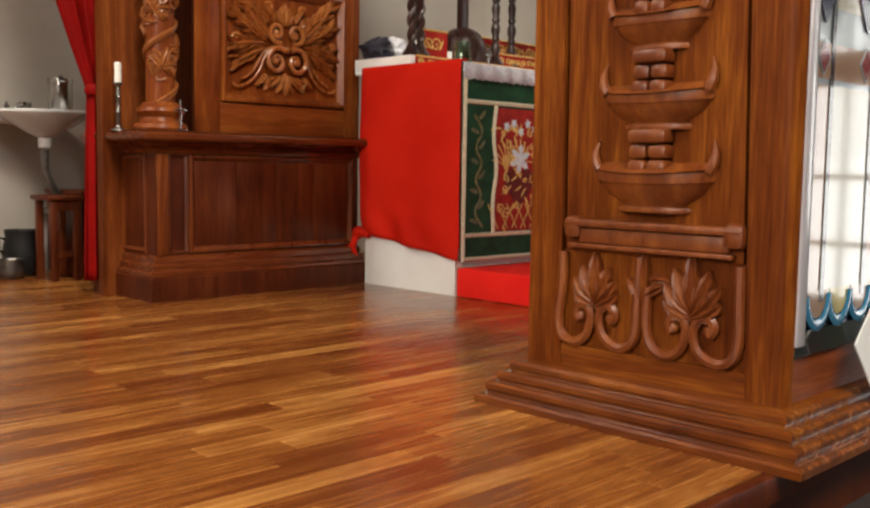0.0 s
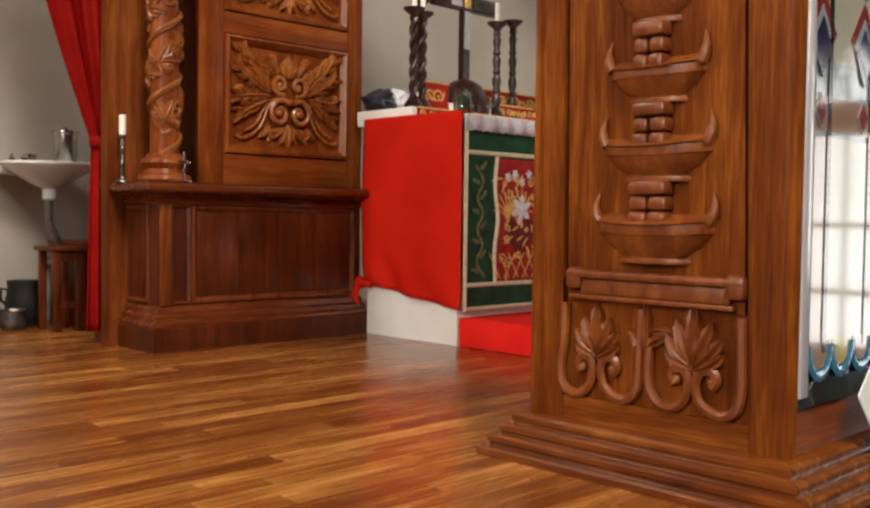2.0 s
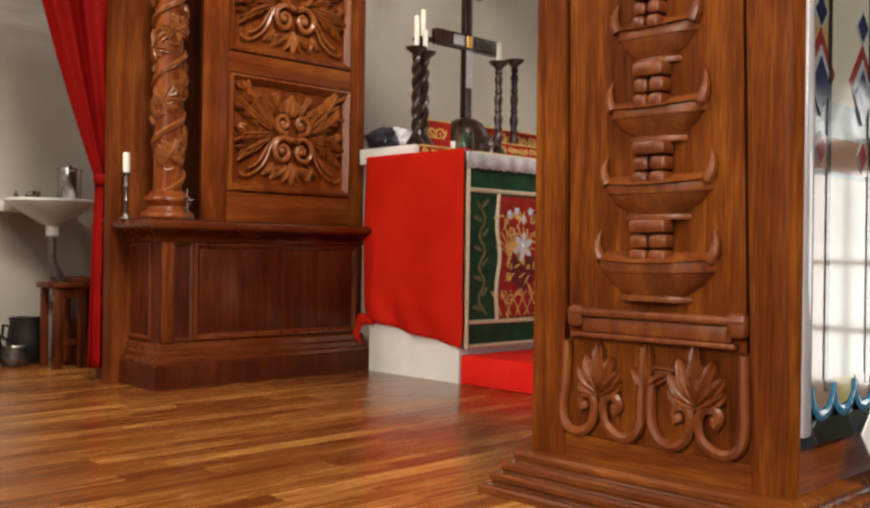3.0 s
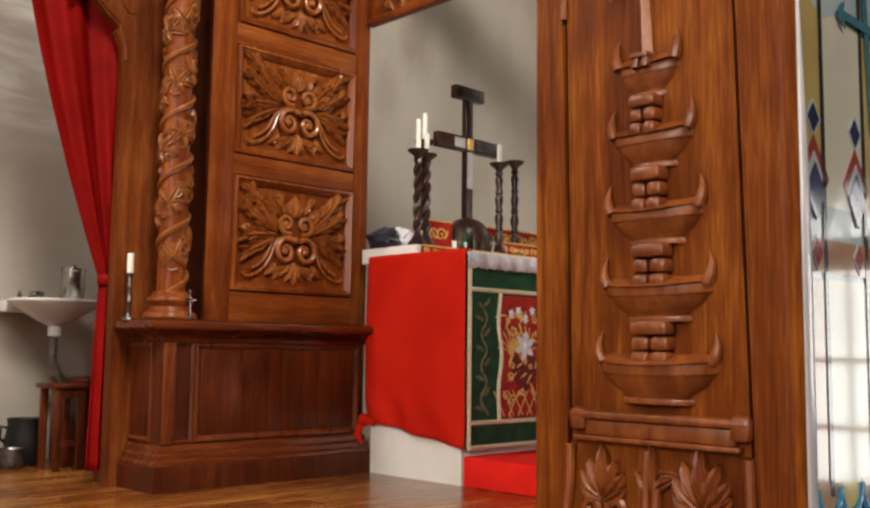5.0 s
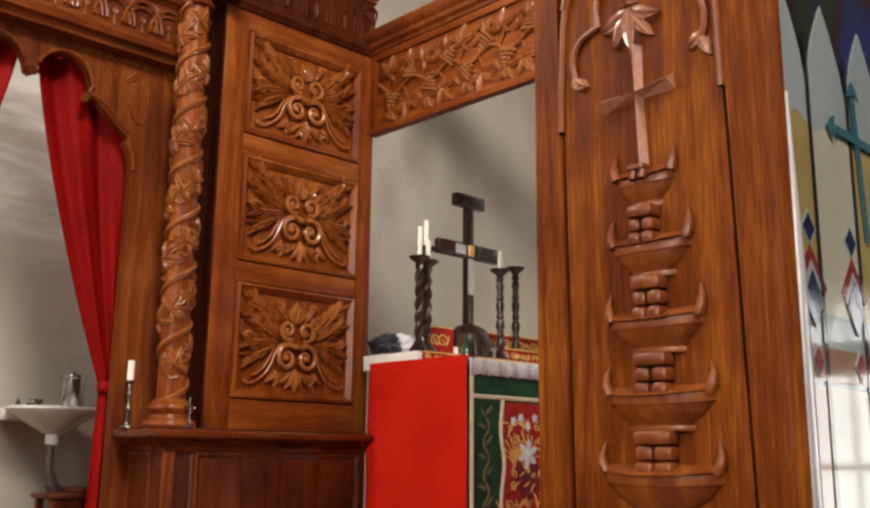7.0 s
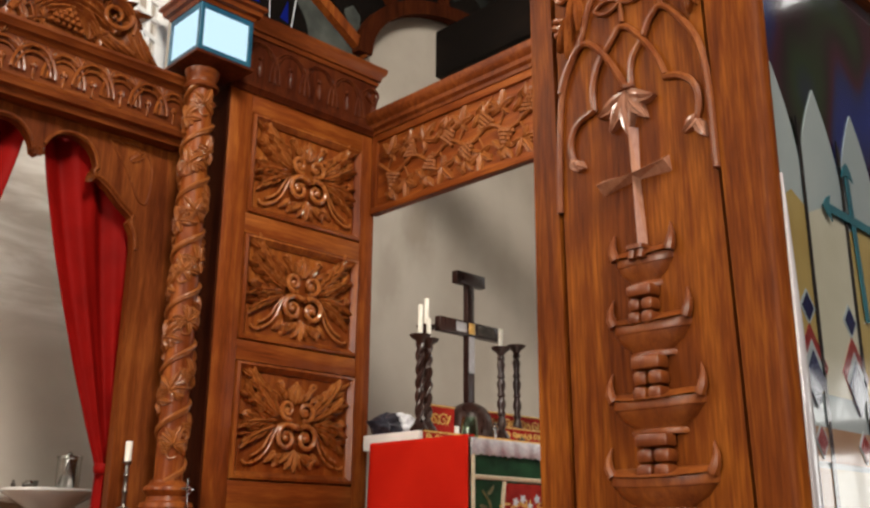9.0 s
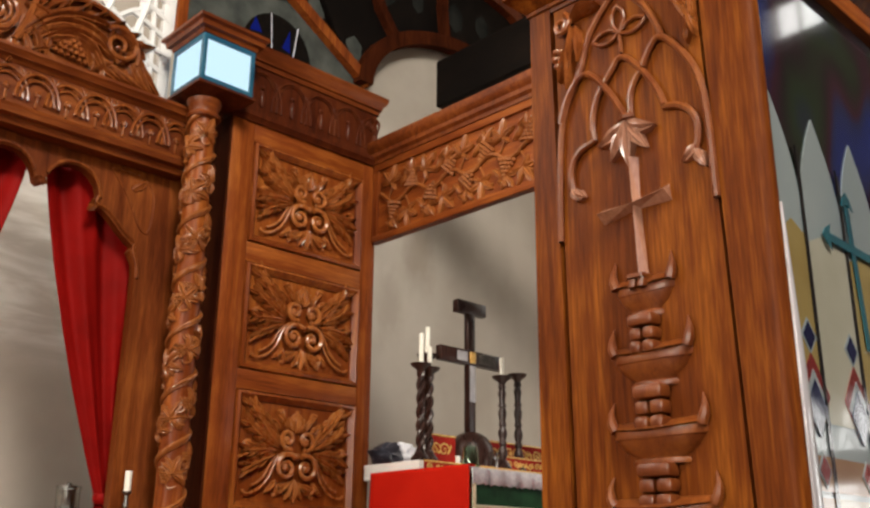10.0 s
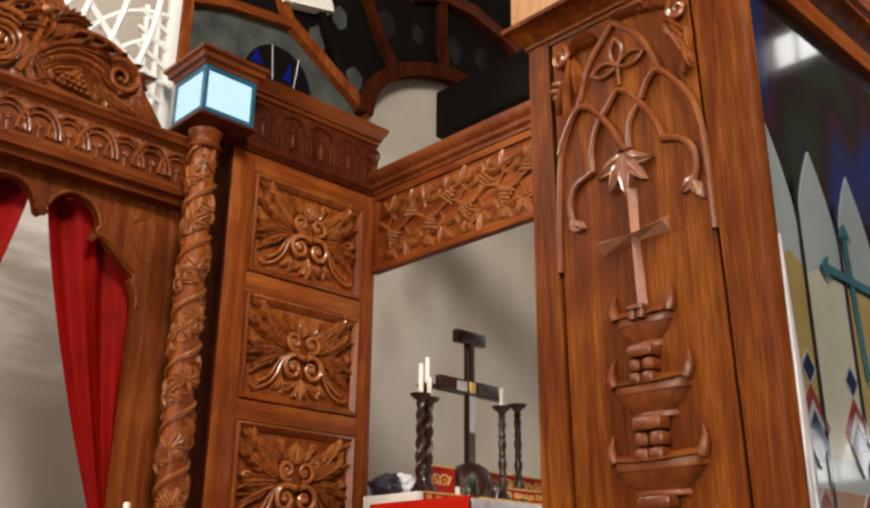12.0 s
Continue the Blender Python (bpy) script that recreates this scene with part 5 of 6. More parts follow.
brocade_band(-0.3045, 1.243, 2.5, 1.082, 1.146, 1)
part("upper_tier", block(1.40, 2.5, -0.195, 0.12, 1.1425, 1.20, bev=0.003), WHITE_PAINT, altar)
part("book_stand", block(1.395, 1.56, -0.19, -0.10, 1.2005, 1.29, bev=0.003), WHITE_PAINT, altar)
brocade_band(-0.1985, 1.39, 1.565, 1.143, 1.297, 2)
brocade_band(-0.2045, 1.70, 2.5, 1.143, 1.228, 5)
brocade_band(-0.115, 1.86, 2.5, 1.202, 1.318, 7)


def altar_candlestick(x, y, h, twisted, candle):
    z = 1.1425
    t = thing("altar_candlestick", (x, y, z), "dark turned wooden candlestick" + (" with a white candle" if candle else ", empty, on the altar tier"), "candlestick", group="altar candlesticks")
    part("foot", lathe(bmesh.new(), [(0.045, 0), (0.048, 0.012), (0.04, 0.025), (0.028, 0.04), (0.022, 0.055)], (x, y, z)), W_EBONY, t)
    if twisted:
        bm = bmesh.new()
        for ph in (0, math.pi):
            tube(bm, [(x + 0.012 * math.cos(ph + a * 0.9), y + 0.012 * math.sin(ph + a * 0.9), z + 0.05 + (h - 0.09) * a / 20) for a in [i * 0.5 for i in range(41)]], 0.013, 7)
        part("twisted_stem", bm, W_EBONY, t)
    else:
        pr = [(0.018, 0.05)]
        for k in range(4):
            b = 0.05 + (h - 0.1) * k / 4
            s = (h - 0.1) / 4
            pr += [(0.016, b + 0.08 * s), (0.028 - 0.003 * k, b + 0.35 * s), (0.024, b + 0.55 * s), (0.015, b + 0.78 * s), (0.022, b + 0.86 * s), (0.022, b + 0.93 * s)]
        part("turned_stem", lathe(bmesh.new(), pr + [(0.016, h - 0.045)], (x, y, z)), W_EBONY, t)
    part("drip_pan", lathe(bmesh.new(), [(0.016, h - 0.05), (0.024, h - 0.03), (0.050, h - 0.012), (0.056, h), (0.02, h - 0.004)], (x, y, z)), W_EBONY, t)
    if candle:
        part("candle", lathe(bmesh.new(), [(0.0135, h - 0.01), (0.013, h + candle - 0.004), (0.01, h + candle), (0.002, h + candle - 0.002)], (x, y, z)), CANDLE, t, "white wax candle")


altar_candlestick(1.268, -0.25, 0.490, True, 0.16)
altar_candlestick(1.425, -0.13, 0.580, True, 0.15)
altar_candlestick(1.322, -0.255, 0.475, True, 0.11)
altar_candlestick(1.882, -0.25, 0.510, False, 0.105)
altar_candlestick(2.092, -0.18, 0.560, False, 0.0)


def altar_cross():
    x, y = 1.73, -0.15
    t = thing("altar_cross", (x, y, 1.139), "dark wooden altar cross with a bossed centre and steel facing", "cross")
    part("domed_stand", lathe(bmesh.new(), [(0.125, 0.0), (0.132, 0.03), (0.131, 0.08), (0.118, 0.13), (0.092, 0.17), (0.055, 0.192), (0.034, 0.198)], (x, y, 1.139)), W_EBONY, t, "domed dark stand")
    part("upright", block(x - 0.027, x + 0.027, y - 0.018, y + 0.018, 1.27, 2.06, bev=0.003), W_EBONY, t)
    part("head_bar", block(x - 0.113, x + 0.113, y - 0.022, y + 0.022, 1.995, 2.065, bev=0.003), W_EBONY, t)
    part("cross_arm", block(x - 0.243, x + 0.243, y - 0.021, y + 0.021, 1.705, 1.785, bev=0.003), W_EBONY, t)
    part("steel_facing", block(x - 0.022, x + 0.022, y - 0.0225, y - 0.0215, 1.50, 1.70), SATIN, t, "polished facing strip")
    part("arm_facing", block(x - 0.12, x - 0.04, y - 0.024, y - 0.0215, 1.72, 1.772), SATIN, t)
    part("arm_facing", block(x + 0.05, x + 0.18, y - 0.024, y - 0.0215, 1.72, 1.772), DARK_STEEL, t)
    part("boss", lathe(bmesh.new(), [(0.022, -0.03), (0.024, 0.0), (0.022, 0.03)], (x, y - 0.024, 1.745), 16, sy=0.4), GOLD, t, "gilt centre boss")


altar_cross()
gt = lathe(bmesh.new(), [(0.036, 0.0), (0.044, 0.006), (0.048, 0.06), (0.042, 0.11), (0.036, 0.155), (0.032, 0.155), (0.038, 0.108), (0.043, 0.06), (0.040, 0.012), (0.0, 0.012)], (1.545, -0.33, 1.0785), 20)
gl_ob = solo("glass_vase", gt, GLASS, "small clear glass vase on the altar tier", "vase")
gl_ob.visible_shadow = False
bm = bmesh.new()
box(bm, 1.755, 1.771, -0.315, -0.305, 1.139, 1.225, bev=0.003)
box(bm, 1.735, 1.791, -0.315, -0.305, 1.185, 1.2, bev=0.003)
solo("hand_cross", bm, STEEL, "small silver standing cross on the altar", "cross")


def crumple(name, c, r, mat, label, cat, seed):
    bm = bmesh.new()
    bmesh.ops.create_icosphere(bm, subdivisions=4, radius=1)
    for v in bm.verts:
        d = 0.75 + 0.35 * noise.noise(v.co * 1.7 + Vector((seed, 0, 0))) + 0.16 * noise.noise(v.co * 5 + Vector((0, seed, 0)))
        v.co = Vector((c[0] + v.co.x * d * r[0], c[1] + v.co.y * d * r[1], max(c[2], c[2] + r[2] * 0.55 + v.co.z * d * r[2])))
    return solo(name, bm, mat, label, cat, smooth=60)


crumple("plastic_bag", (1.235, -0.03, 1.143), (0.06, 0.15, 0.075), PLASTIC_BAG, "crumpled dark plastic bag on the altar tier", "bag", 3.0)
crumple("folded_cloth", (1.285, -0.1, 1.143), (0.06, 0.13, 0.075), LACE, "crumpled white cloth behind the bag", "cloth", 8.0)


# ---- wash corner behind the curtain ----
def wash_basin():
    x, y, z = 0.06, 1.22, 0.85
    t = thing("wash_basin", (x, 1.5, 0.4), "white ceramic wall wash basin with a bent waste pipe", "basin")
    pr = [(0.03, -0.13), (0.05, -0.125), (0.10, -0.10), (0.18, -0.05), (0.232, -0.018), (0.244, -0.006), (0.244, 0.002), (0.234, 0.008), (0.215, 0.0), (0.18, -0.05), (0.10, -0.09), (0.0, -0.10)]
    part("bowl", lathe(bmesh.new(), pr, (x, y, z), 32, sy=0.85), CERAMIC, t)
    part("back_ledge", block(x - 0.2, x + 0.2, y + 0.14, 1.549, z - 0.06, z + 0.006, bev=0.012), CERAMIC, t)
    part("waste_fitting", lathe(bmesh.new(), [(0.032, -0.18), (0.034, -0.125)], (x, y, z)), CERAMIC, t)
    part("waste_pipe", tube(bmesh.new(), [(x, y, z - 0.19), (x, y, z - 0.30), (x + 0.015, y, z - 0.34), (x + 0.05, y, z - 0.40), (x + 0.09, y + 0.02, z - 0.46), (x + 0.10, y + 0.10, z - 0.52), (x + 0.10, 1.549, z - 0.52)], 0.02, 10), DARK_STEEL, t, "bent grey waste pipe")
    part("tap", tube(bmesh.new(), [(x - 0.06, y + 0.2, z), (x - 0.06, y + 0.2, z + 0.04), (x - 0.06, y + 0.1, z + 0.045)], 0.009), STEEL, t)


wash_basin()


def jug(x, y, z, r, h):
    t = thing("steel_jug", (x, y, z), "brushed steel jug with a rim on the basin's edge", "jug")
    part("body", lathe(bmesh.new(), [(r * 0.9, 0), (r, 0.01), (r, h * 0.9), (r * 1.08, h * 0.93), (r * 1.08, h), (r * 0.94, h), (r * 0.94, 0.02), (0, 0.02)], (x, y, z)), STEEL, t)
    part("lid_knob", lathe(bmesh.new(), [(0.012, h - 0.02), (0.015, h + 0.015), (0.006, h + 0.022)], (x, y, z)), STEEL, t)


jug(0.225, 1.40, 0.857, 0.062, 0.185)
solo("steel_cup", lathe(bmesh.new(), [(0.028, 0), (0.034, 0.045), (0.036, 0.048), (0.031, 0.046), (0.026, 0.006), (0, 0.006)], (0.035, 1.40, 0.857)), DARK_STEEL, "small dark steel cup on the basin", "cup")
solo("soap_bottle", lathe(bmesh.new(), [(0.012, 0), (0.013, 0.03), (0.006, 0.036), (0.006, 0.048)], (-0.06, 1.40, 0.857)), DARK_STEEL, "small bottle on the basin rim", "bottle")


def stool():
    x0, x1, y0, y1, h = -0.04, 0.145, 0.95, 1.18, 0.43
    t = thing("stool", (0.1, 1.05, 0), "dark wooden four-legged stool under the basin", "stool")
    part("seat", block(x0, x1, y0, y1, h - 0.025, h, bev=0.008), W_DARK, t)
    for x in (x0 + 0.02, x1 - 0.05):
        for y in (y0 + 0.015, y1 - 0.045):
            part("leg", block(x, x + 0.034, y, y + 0.034, 0, h - 0.0255, bev=0.004), W_DARK, t)
    part("apron", block(x0 + 0.03, x1 - 0.03, y0 + 0.02, y0 + 0.036, h - 0.075, h - 0.026), W_DARK, t)
    part("stretcher", block(x0 + 0.055, x1 - 0.052, y0 + 0.025, y0 + 0.043, 0.12, 0.15), W_DARK, t)


stool()


def low_cabinet():
    t = thing("low_cabinet", (0.24, 1.25, 0), "low dark wooden cabinet beside the stool under the basin", "cabinet")
    part("side", block(0.160, 0.185, 1.02, 1.45, 0.0, 0.43, bev=0.003), W_DARK, t)
    # solid block, coloured as the shade inside the cabinet
    part("body", block(0.186, 0.36, 1.05, 1.45, 0.03, 0.43), W_SHADE, t, "block coloured as the shade in the open front")
    part("top", block(0.150, 0.375, 1.0, 1.46, 0.4305, 0.452, bev=0.004), W_DARK, t)


low_cabinet()


def pot(x, y, r, h, mat, label):
    t = thing("cooking_pot", (x, y, 0), label, "pot", group="pots under the basin")
    part("body", lathe(bmesh.new(), [(r * 0.7, 0), (r * 0.95, h * 0.2), (r, h * 0.5), (r * 0.85, h * 0.85), (r * 0.9, h), (r * 0.8, h), (r * 0.7, h * 0.85), (0, h * 0.82)], (x, y, 0)), mat, t)
    part("handle", tube(bmesh.new(), [(x - r * 0.9, y, h * 0.8), (x - r * 1.25, y - 0.01, h * 0.85), (x - r * 1.3, y - 0.01, h * 0.6), (x - r, y, h * 0.5)], 0.008), mat, t)


pot(-0.01, 1.36, 0.10, 0.24, BLACK, "blackened round cooking pot under the basin")
pot(-0.24, 1.30, 0.085, 0.16, BLACK, "low dark pot with a side handle")
pot(-0.12, 1.24, 0.07, 0.10, DARK_STEEL, "small tarnished steel pot")

# ---- the near pillar ----
PX = -0.13
pil = thing("screen_pillar", (0.1, -2.54, 0), "square teak pillar carved with tiered lamps, cross and pointed arches", "pillar")
Y0, Y1 = -2.88, -2.195
BASE = [(-0.04, 0), (0.098, 0), (0.098, 0.016), (0.092, 0.022), (0.082, 0.023), (0.074, 0.020), (0.073, 0.030), (0.078, 0.034), (0.078, 0.045), (0.071, 0.051), (0.060, 0.052), (0.053, 0.049), (0.052, 0.058), (0.057, 0.062), (0.057, 0.073), (0.050, 0.079), (0.038, 0.080), (0.031, 0.077), (0.030, 0.086), (0.034, 0.089), (0.034, 0.099), (0.026, 0.106), (0.010, 0.110), (0.0, 0.112), (-0.04, 0.112)]
part("base_moulding", mould(bmesh.new(), [(0.5, Y1 + 0.03), (PX, Y1 + 0.03 - 0.03), (PX, Y0 + 0.012), (1.2, Y0 + 0.012)], BASE), P_Y, pil, "stepped base moulding", smooth=18)
part("shaft", block(PX + 0.022, -0.062, -2.862, Y1, 0.0, 2.2), P_UP, pil)
part("core", block(-0.0615, 0.48, Y0 + 0.045, Y1, 0.0, 2.19), P_UP, pil)
PY0, PY1 = -2.775, -2.292


def groove(z, side):
    """Inner edge of a stile at height z: the panel leans a little towards the altar as it rises."""
    s = (z - 0.3) / 1.8
    return -2.786 + 0.046 * s if side else -2.296 + 0.026 * s


fp = facing((PX, 0, 0), (0, -1, 0), (0, 0, 1), (-1, 0, 0))
part("stile", slab(bmesh.new(), [(2.195, 0.10), (-groove(0.10, 0), 0.10), (-groove(2.2, 0), 2.2), (2.195, 2.2)], fp, 0.024), P_UP, pil, smooth=0)
# the outer stile is rounded into the return
bm = bmesh.new()
low, high = [], []
edge = [(PX + 0.024, None), (PX, None)] + [(PX + 0.030 - 0.030 * math.cos(a), Y0 + 0.030 - 0.030 * math.sin(a)) for a in [math.pi / 2 * i / 6 for i in range(7)]] + [(PX + 0.032, Y0)]
for row, z in ((low, 0.10), (high, 2.2)):
    for x, y in edge:
        row.append(bm.verts.new((x, groove(z, 1) if y is None else y, z)))
for i in range(len(edge) - 1):
    bm.faces.new((low[i], low[i + 1], high[i + 1], high[i]))
part("outer_stile", bm, P_UP, pil, "outer stile rounded at its edge")
part("bottom_rail", block(PX + 0.0008, PX + 0.0205, -2.7895, -2.2995, 0.10, 0.168), P_BAR, pil)
part("top_rail", block(PX + 0.0008, PX + 0.0205, -2.735, -2.272, 2.165, 2.2), P_BAR, pil)
part("lamp_panel", slab(bmesh.new(), [(-groove(z, k) + d, z) for z, k, d in ((0.40, 0, 0.011), (0.40, 1, -0.011), (2.164, 1, -0.011), (2.164, 0, 0.011))], facing((PX + 0.006, 0, 0), (0, -1, 0), (0, 0, 1), (-1, 0, 0)), 0.018), P_UP, pil, smooth=0)
part("scroll_panel", block(PX + 0.012, PX + 0.0215, PY0 - 0.01, PY1 - 0.001, 0.166, 0.3995), P_UP, pil)
bm = bmesh.new()
box(bm, PX - 0.020, PX + 0.01, PY0 - 0.002, PY1 - 0.020, 0.458, 0.478, bev=0.008)
box(bm, PX - 0.010, PX + 0.01, PY0 + 0.030, PY1 - 0.060, 0.420, 0.457, bev=0.006)
box(bm, PX - 0.016, PX + 0.01, PY0 + 0.02, PY1 - 0.03, 0.408, 0.4195, bev=0.003)
box(bm, PX - 0.019, PX + 0.01, PY1 - 0.068, PY1 - 0.018, 0.430, 0.484, bev=0.014)
box(bm, PX - 0.019, PX + 0.01, PY0 - 0.006, PY0 + 0.044, 0.430, 0.486, bev=0.014)
part("ledge", bm, P_CARVE, pil, "carved ledge under the lamps")
PF = facing((PX + 0.006, 0, 0), (0, -1, 0), (0, 0, 1), (-1, 0, 0))


def lamp_tier(width, rim, foot, yc):
    """One boat-shaped oil lamp: a footed bowl, a lip, the sloping inside and two flame tips."""
    bm = bmesh.new()
    r, h = width / 2, rim - foot
    c = (PX + 0.016, yc, foot)
    sx = 0.44
    lathe(bm, [(r * 0.61, -0.004), (r * 0.63, 0.002), (r * 0.61, 0.008), (r * 0.54, 0.011), (r * 0.60, 0.018), (r * 0.80, h * 0.42), (r * 0.92, h * 0.66), (r * 0.935, h * 0.70), (r * 0.985, h * 0.72), (r, h * 0.78), (r, h * 0.97), (r * 0.97, h)], c, 24, math.pi / 2, math.pi * 1.5, sx=sx)
    for v in bm.verts:
        up = max(0.0, (v.co.z - foot) / h - 0.3)
        v.co.z += 0.016 * up * (abs(v.co.y - yc) / r) ** 2.2 - 0.005 * up
    # the inside slopes up and back to the panel
    front, back = [], []
    n = 18
    for i in range(n + 1):
        a = math.pi * i / n
        q = math.cos(a)
        lift = rim + 0.0112 * abs(q) ** 2.2 - 0.0035
        front.append(bm.verts.new((PX + 0.006 - sx * r * 0.97 * math.sin(a), yc + r * 0.97 * q, lift)))
        back.append(bm.verts.new((PX + 0.004, yc + r * 0.97 * q, lift + 0.024 * math.sin(a) ** 0.5)))
    for i in range(n):
        bm.faces.new((front[i], front[i + 1], back[i + 1], back[i]))
    for s in (1, -1):
        tube(bm, [PF(-yc + s * r * 0.90, rim + 0.002, 0.012), PF(-yc + s * r * 0.975, rim + 0.022, 0.013), PF(-yc + s * r * 0.99, rim + 0.044, 0.010), PF(-yc + s * r * 0.94, rim + 0.072, 0.005)], [0.013, 0.0125, 0.008, 0.0015], 8)
    return bm


def lamp_stem(yc, z0, z1, w):
    """A stem of rounded blocks: a wide one on top, two pairs below."""
    bm = bmesh.new()
    h = z1 - z0
    for k in range(2):
        a, b = z0 + h * 0.34 * k, z0 + h * 0.34 * (k + 1) - 0.002
        for s in (0, 1):
            box(bm, PX - 0.040 + 0.004 * k, PX + 0.008, yc - w / 2 + s * w / 2 + 0.0015, yc + s * w / 2 - 0.0015, a, b, bev=0.010)
    box(bm, PX - 0.042, PX + 0.008, yc - w * 0.49, yc + w * 0.49, z0 + h * 0.68, z1, bev=0.010)
    return bm


TIERS = [(0.315, 0.592, 0.505, -2.548), (0.288, 0.768, 0.690, -2.551), (0.256, 0.942, 0.866, -2.548), (0.220, 1.123, 1.045, -2.542), (0.170, 1.290, 1.216, -2.532)]
for i, (w, rim, foot, yc) in enumerate(TIERS):
    lt = part("oil_lamp", lamp_tier(w, rim, foot, yc), P_CARVE, pil, "carved boat-shaped oil lamp")
    if i < 4:
        part("lamp_stem", lamp_stem((yc + TIERS[i + 1][3]) / 2, rim - 0.006, TIERS[i + 1][2] - 0.002, 0.100 - 0.009 * i), P_CARVE, lt)
    else:
        part("lamp_stem", lamp_stem(yc, rim - 0.010, rim + 0.022, 0.05), P_CARVE, lt)


def pillar_cross():
    bm = bmesh.new()
    yc, zc = -2.523, 1.505
    def wedge(p, q, w0, w1, hgt):
        d = (Vector(q) - Vector(p)).normalized()
        n = Vector((-d.y, d.x))
        a = [PF(*(Vector(p) + n * w0), 0), PF(*(Vector(p) - n * w0), 0), PF(*p, hgt)]
        b = [PF(*(Vector(q) + n * w1), 0), PF(*(Vector(q) - n * w1), 0), PF(*q, hgt * 1.1)]
        va, vb = [bm.verts.new(v) for v in a], [bm.verts.new(v) for v in b]
        for i in range(3):
            j = (i + 1) % 3
            bm.faces.new((va[i], vb[i], vb[j], va[j]))
        bm.faces.new(va)
        bm.faces.new(vb[::-1])
    wedge((-yc, zc - 0.004), (-yc + 0.098, zc + 0.006), 0.010, 0.022, 0.030)
    wedge((-yc, zc - 0.004), (-yc - 0.102, zc - 0.010), 0.010, 0.022, 0.030)
    wedge((-yc, zc), (-yc - 0.004, zc + 0.125), 0.010, 0.016, 0.022)
    wedge((-yc, zc), (-yc + 0.008, zc - 0.205), 0.010, 0.014, 0.022)
    return bm


# cross and lily share the teak with sheen put into its colour
part("relief_cross", pillar_cross(), P_GLOSS, pil, "carved cross on the top lamp")


def tracery():
    """Interlaced pointed arches that hang from a tall pointed one."""
    bm = bmesh.new()
    for pts, w in (
        ([(2.284, 1.46), (2.290, 1.70), (2.306, 1.83), (2.376, 1.935), (2.402, 2.04), (2.500, 2.138)], 0.006),
        ([(2.500, 2.138), (2.578, 2.066), (2.622, 1.970), (2.630, 1.940)], 0.006),
        ([(2.572, 1.870), (2.590, 1.910), (2.626, 1.946), (2.680, 1.882), (2.726, 1.80), (2.744, 1.69), (2.748, 1.46)], 0.010),
        ([(2.300, 1.80), (2.325, 1.87), (2.386, 1.936), (2.457, 1.853), (2.512, 1.748)], 0.012),
        ([(2.409, 1.712), (2.404, 1.78), (2.430, 1.850), (2.470, 1.89), (2.506, 1.938), (2.571, 1.862), (2.611, 1.790), (2.626, 1.742)], 0.009),
        ([(2.524, 1.750), (2.526, 1.81), (2.545, 1.845), (2.566, 1.864)], 0.006),
        ([(2.412, 1.716), (2.350, 1.698), (2.324, 1.645), (2.334, 1.590)], 0.008),
        ([(2.622, 1.738), (2.675, 1.726), (2.715, 1.680), (2.714, 1.620), (2.704, 1.596)], 0.008),
    ):
        vine(bm, PF, pts, 0.0095, w)
    # open trefoil under the apex
    for a in (math.pi / 2 + 0.05, 0.12, math.pi - 0.02):
        for s in (1, -1):
            vine(bm, PF, [(2.504, 2.0), (2.504 + 0.035 * math.cos(a + s * 0.6), 2.0 + 0.035 * math.sin(a + s * 0.6)), (2.504 + 0.065 * math.cos(a + s * 0.28), 2.0 + 0.065 * math.sin(a + s * 0.28)), (2.504 + 0.084 * math.cos(a), 2.0 + 0.084 * math.sin(a))], 0.0055, 0.008)
    vine(bm, PF, [(2.504, 2.0), (2.505, 1.97), (2.506, 1.938)], 0.006, 0.006)
    return bm


part("tracery", tracery(), P_CARVE, pil, "carved interlaced pointed arches")


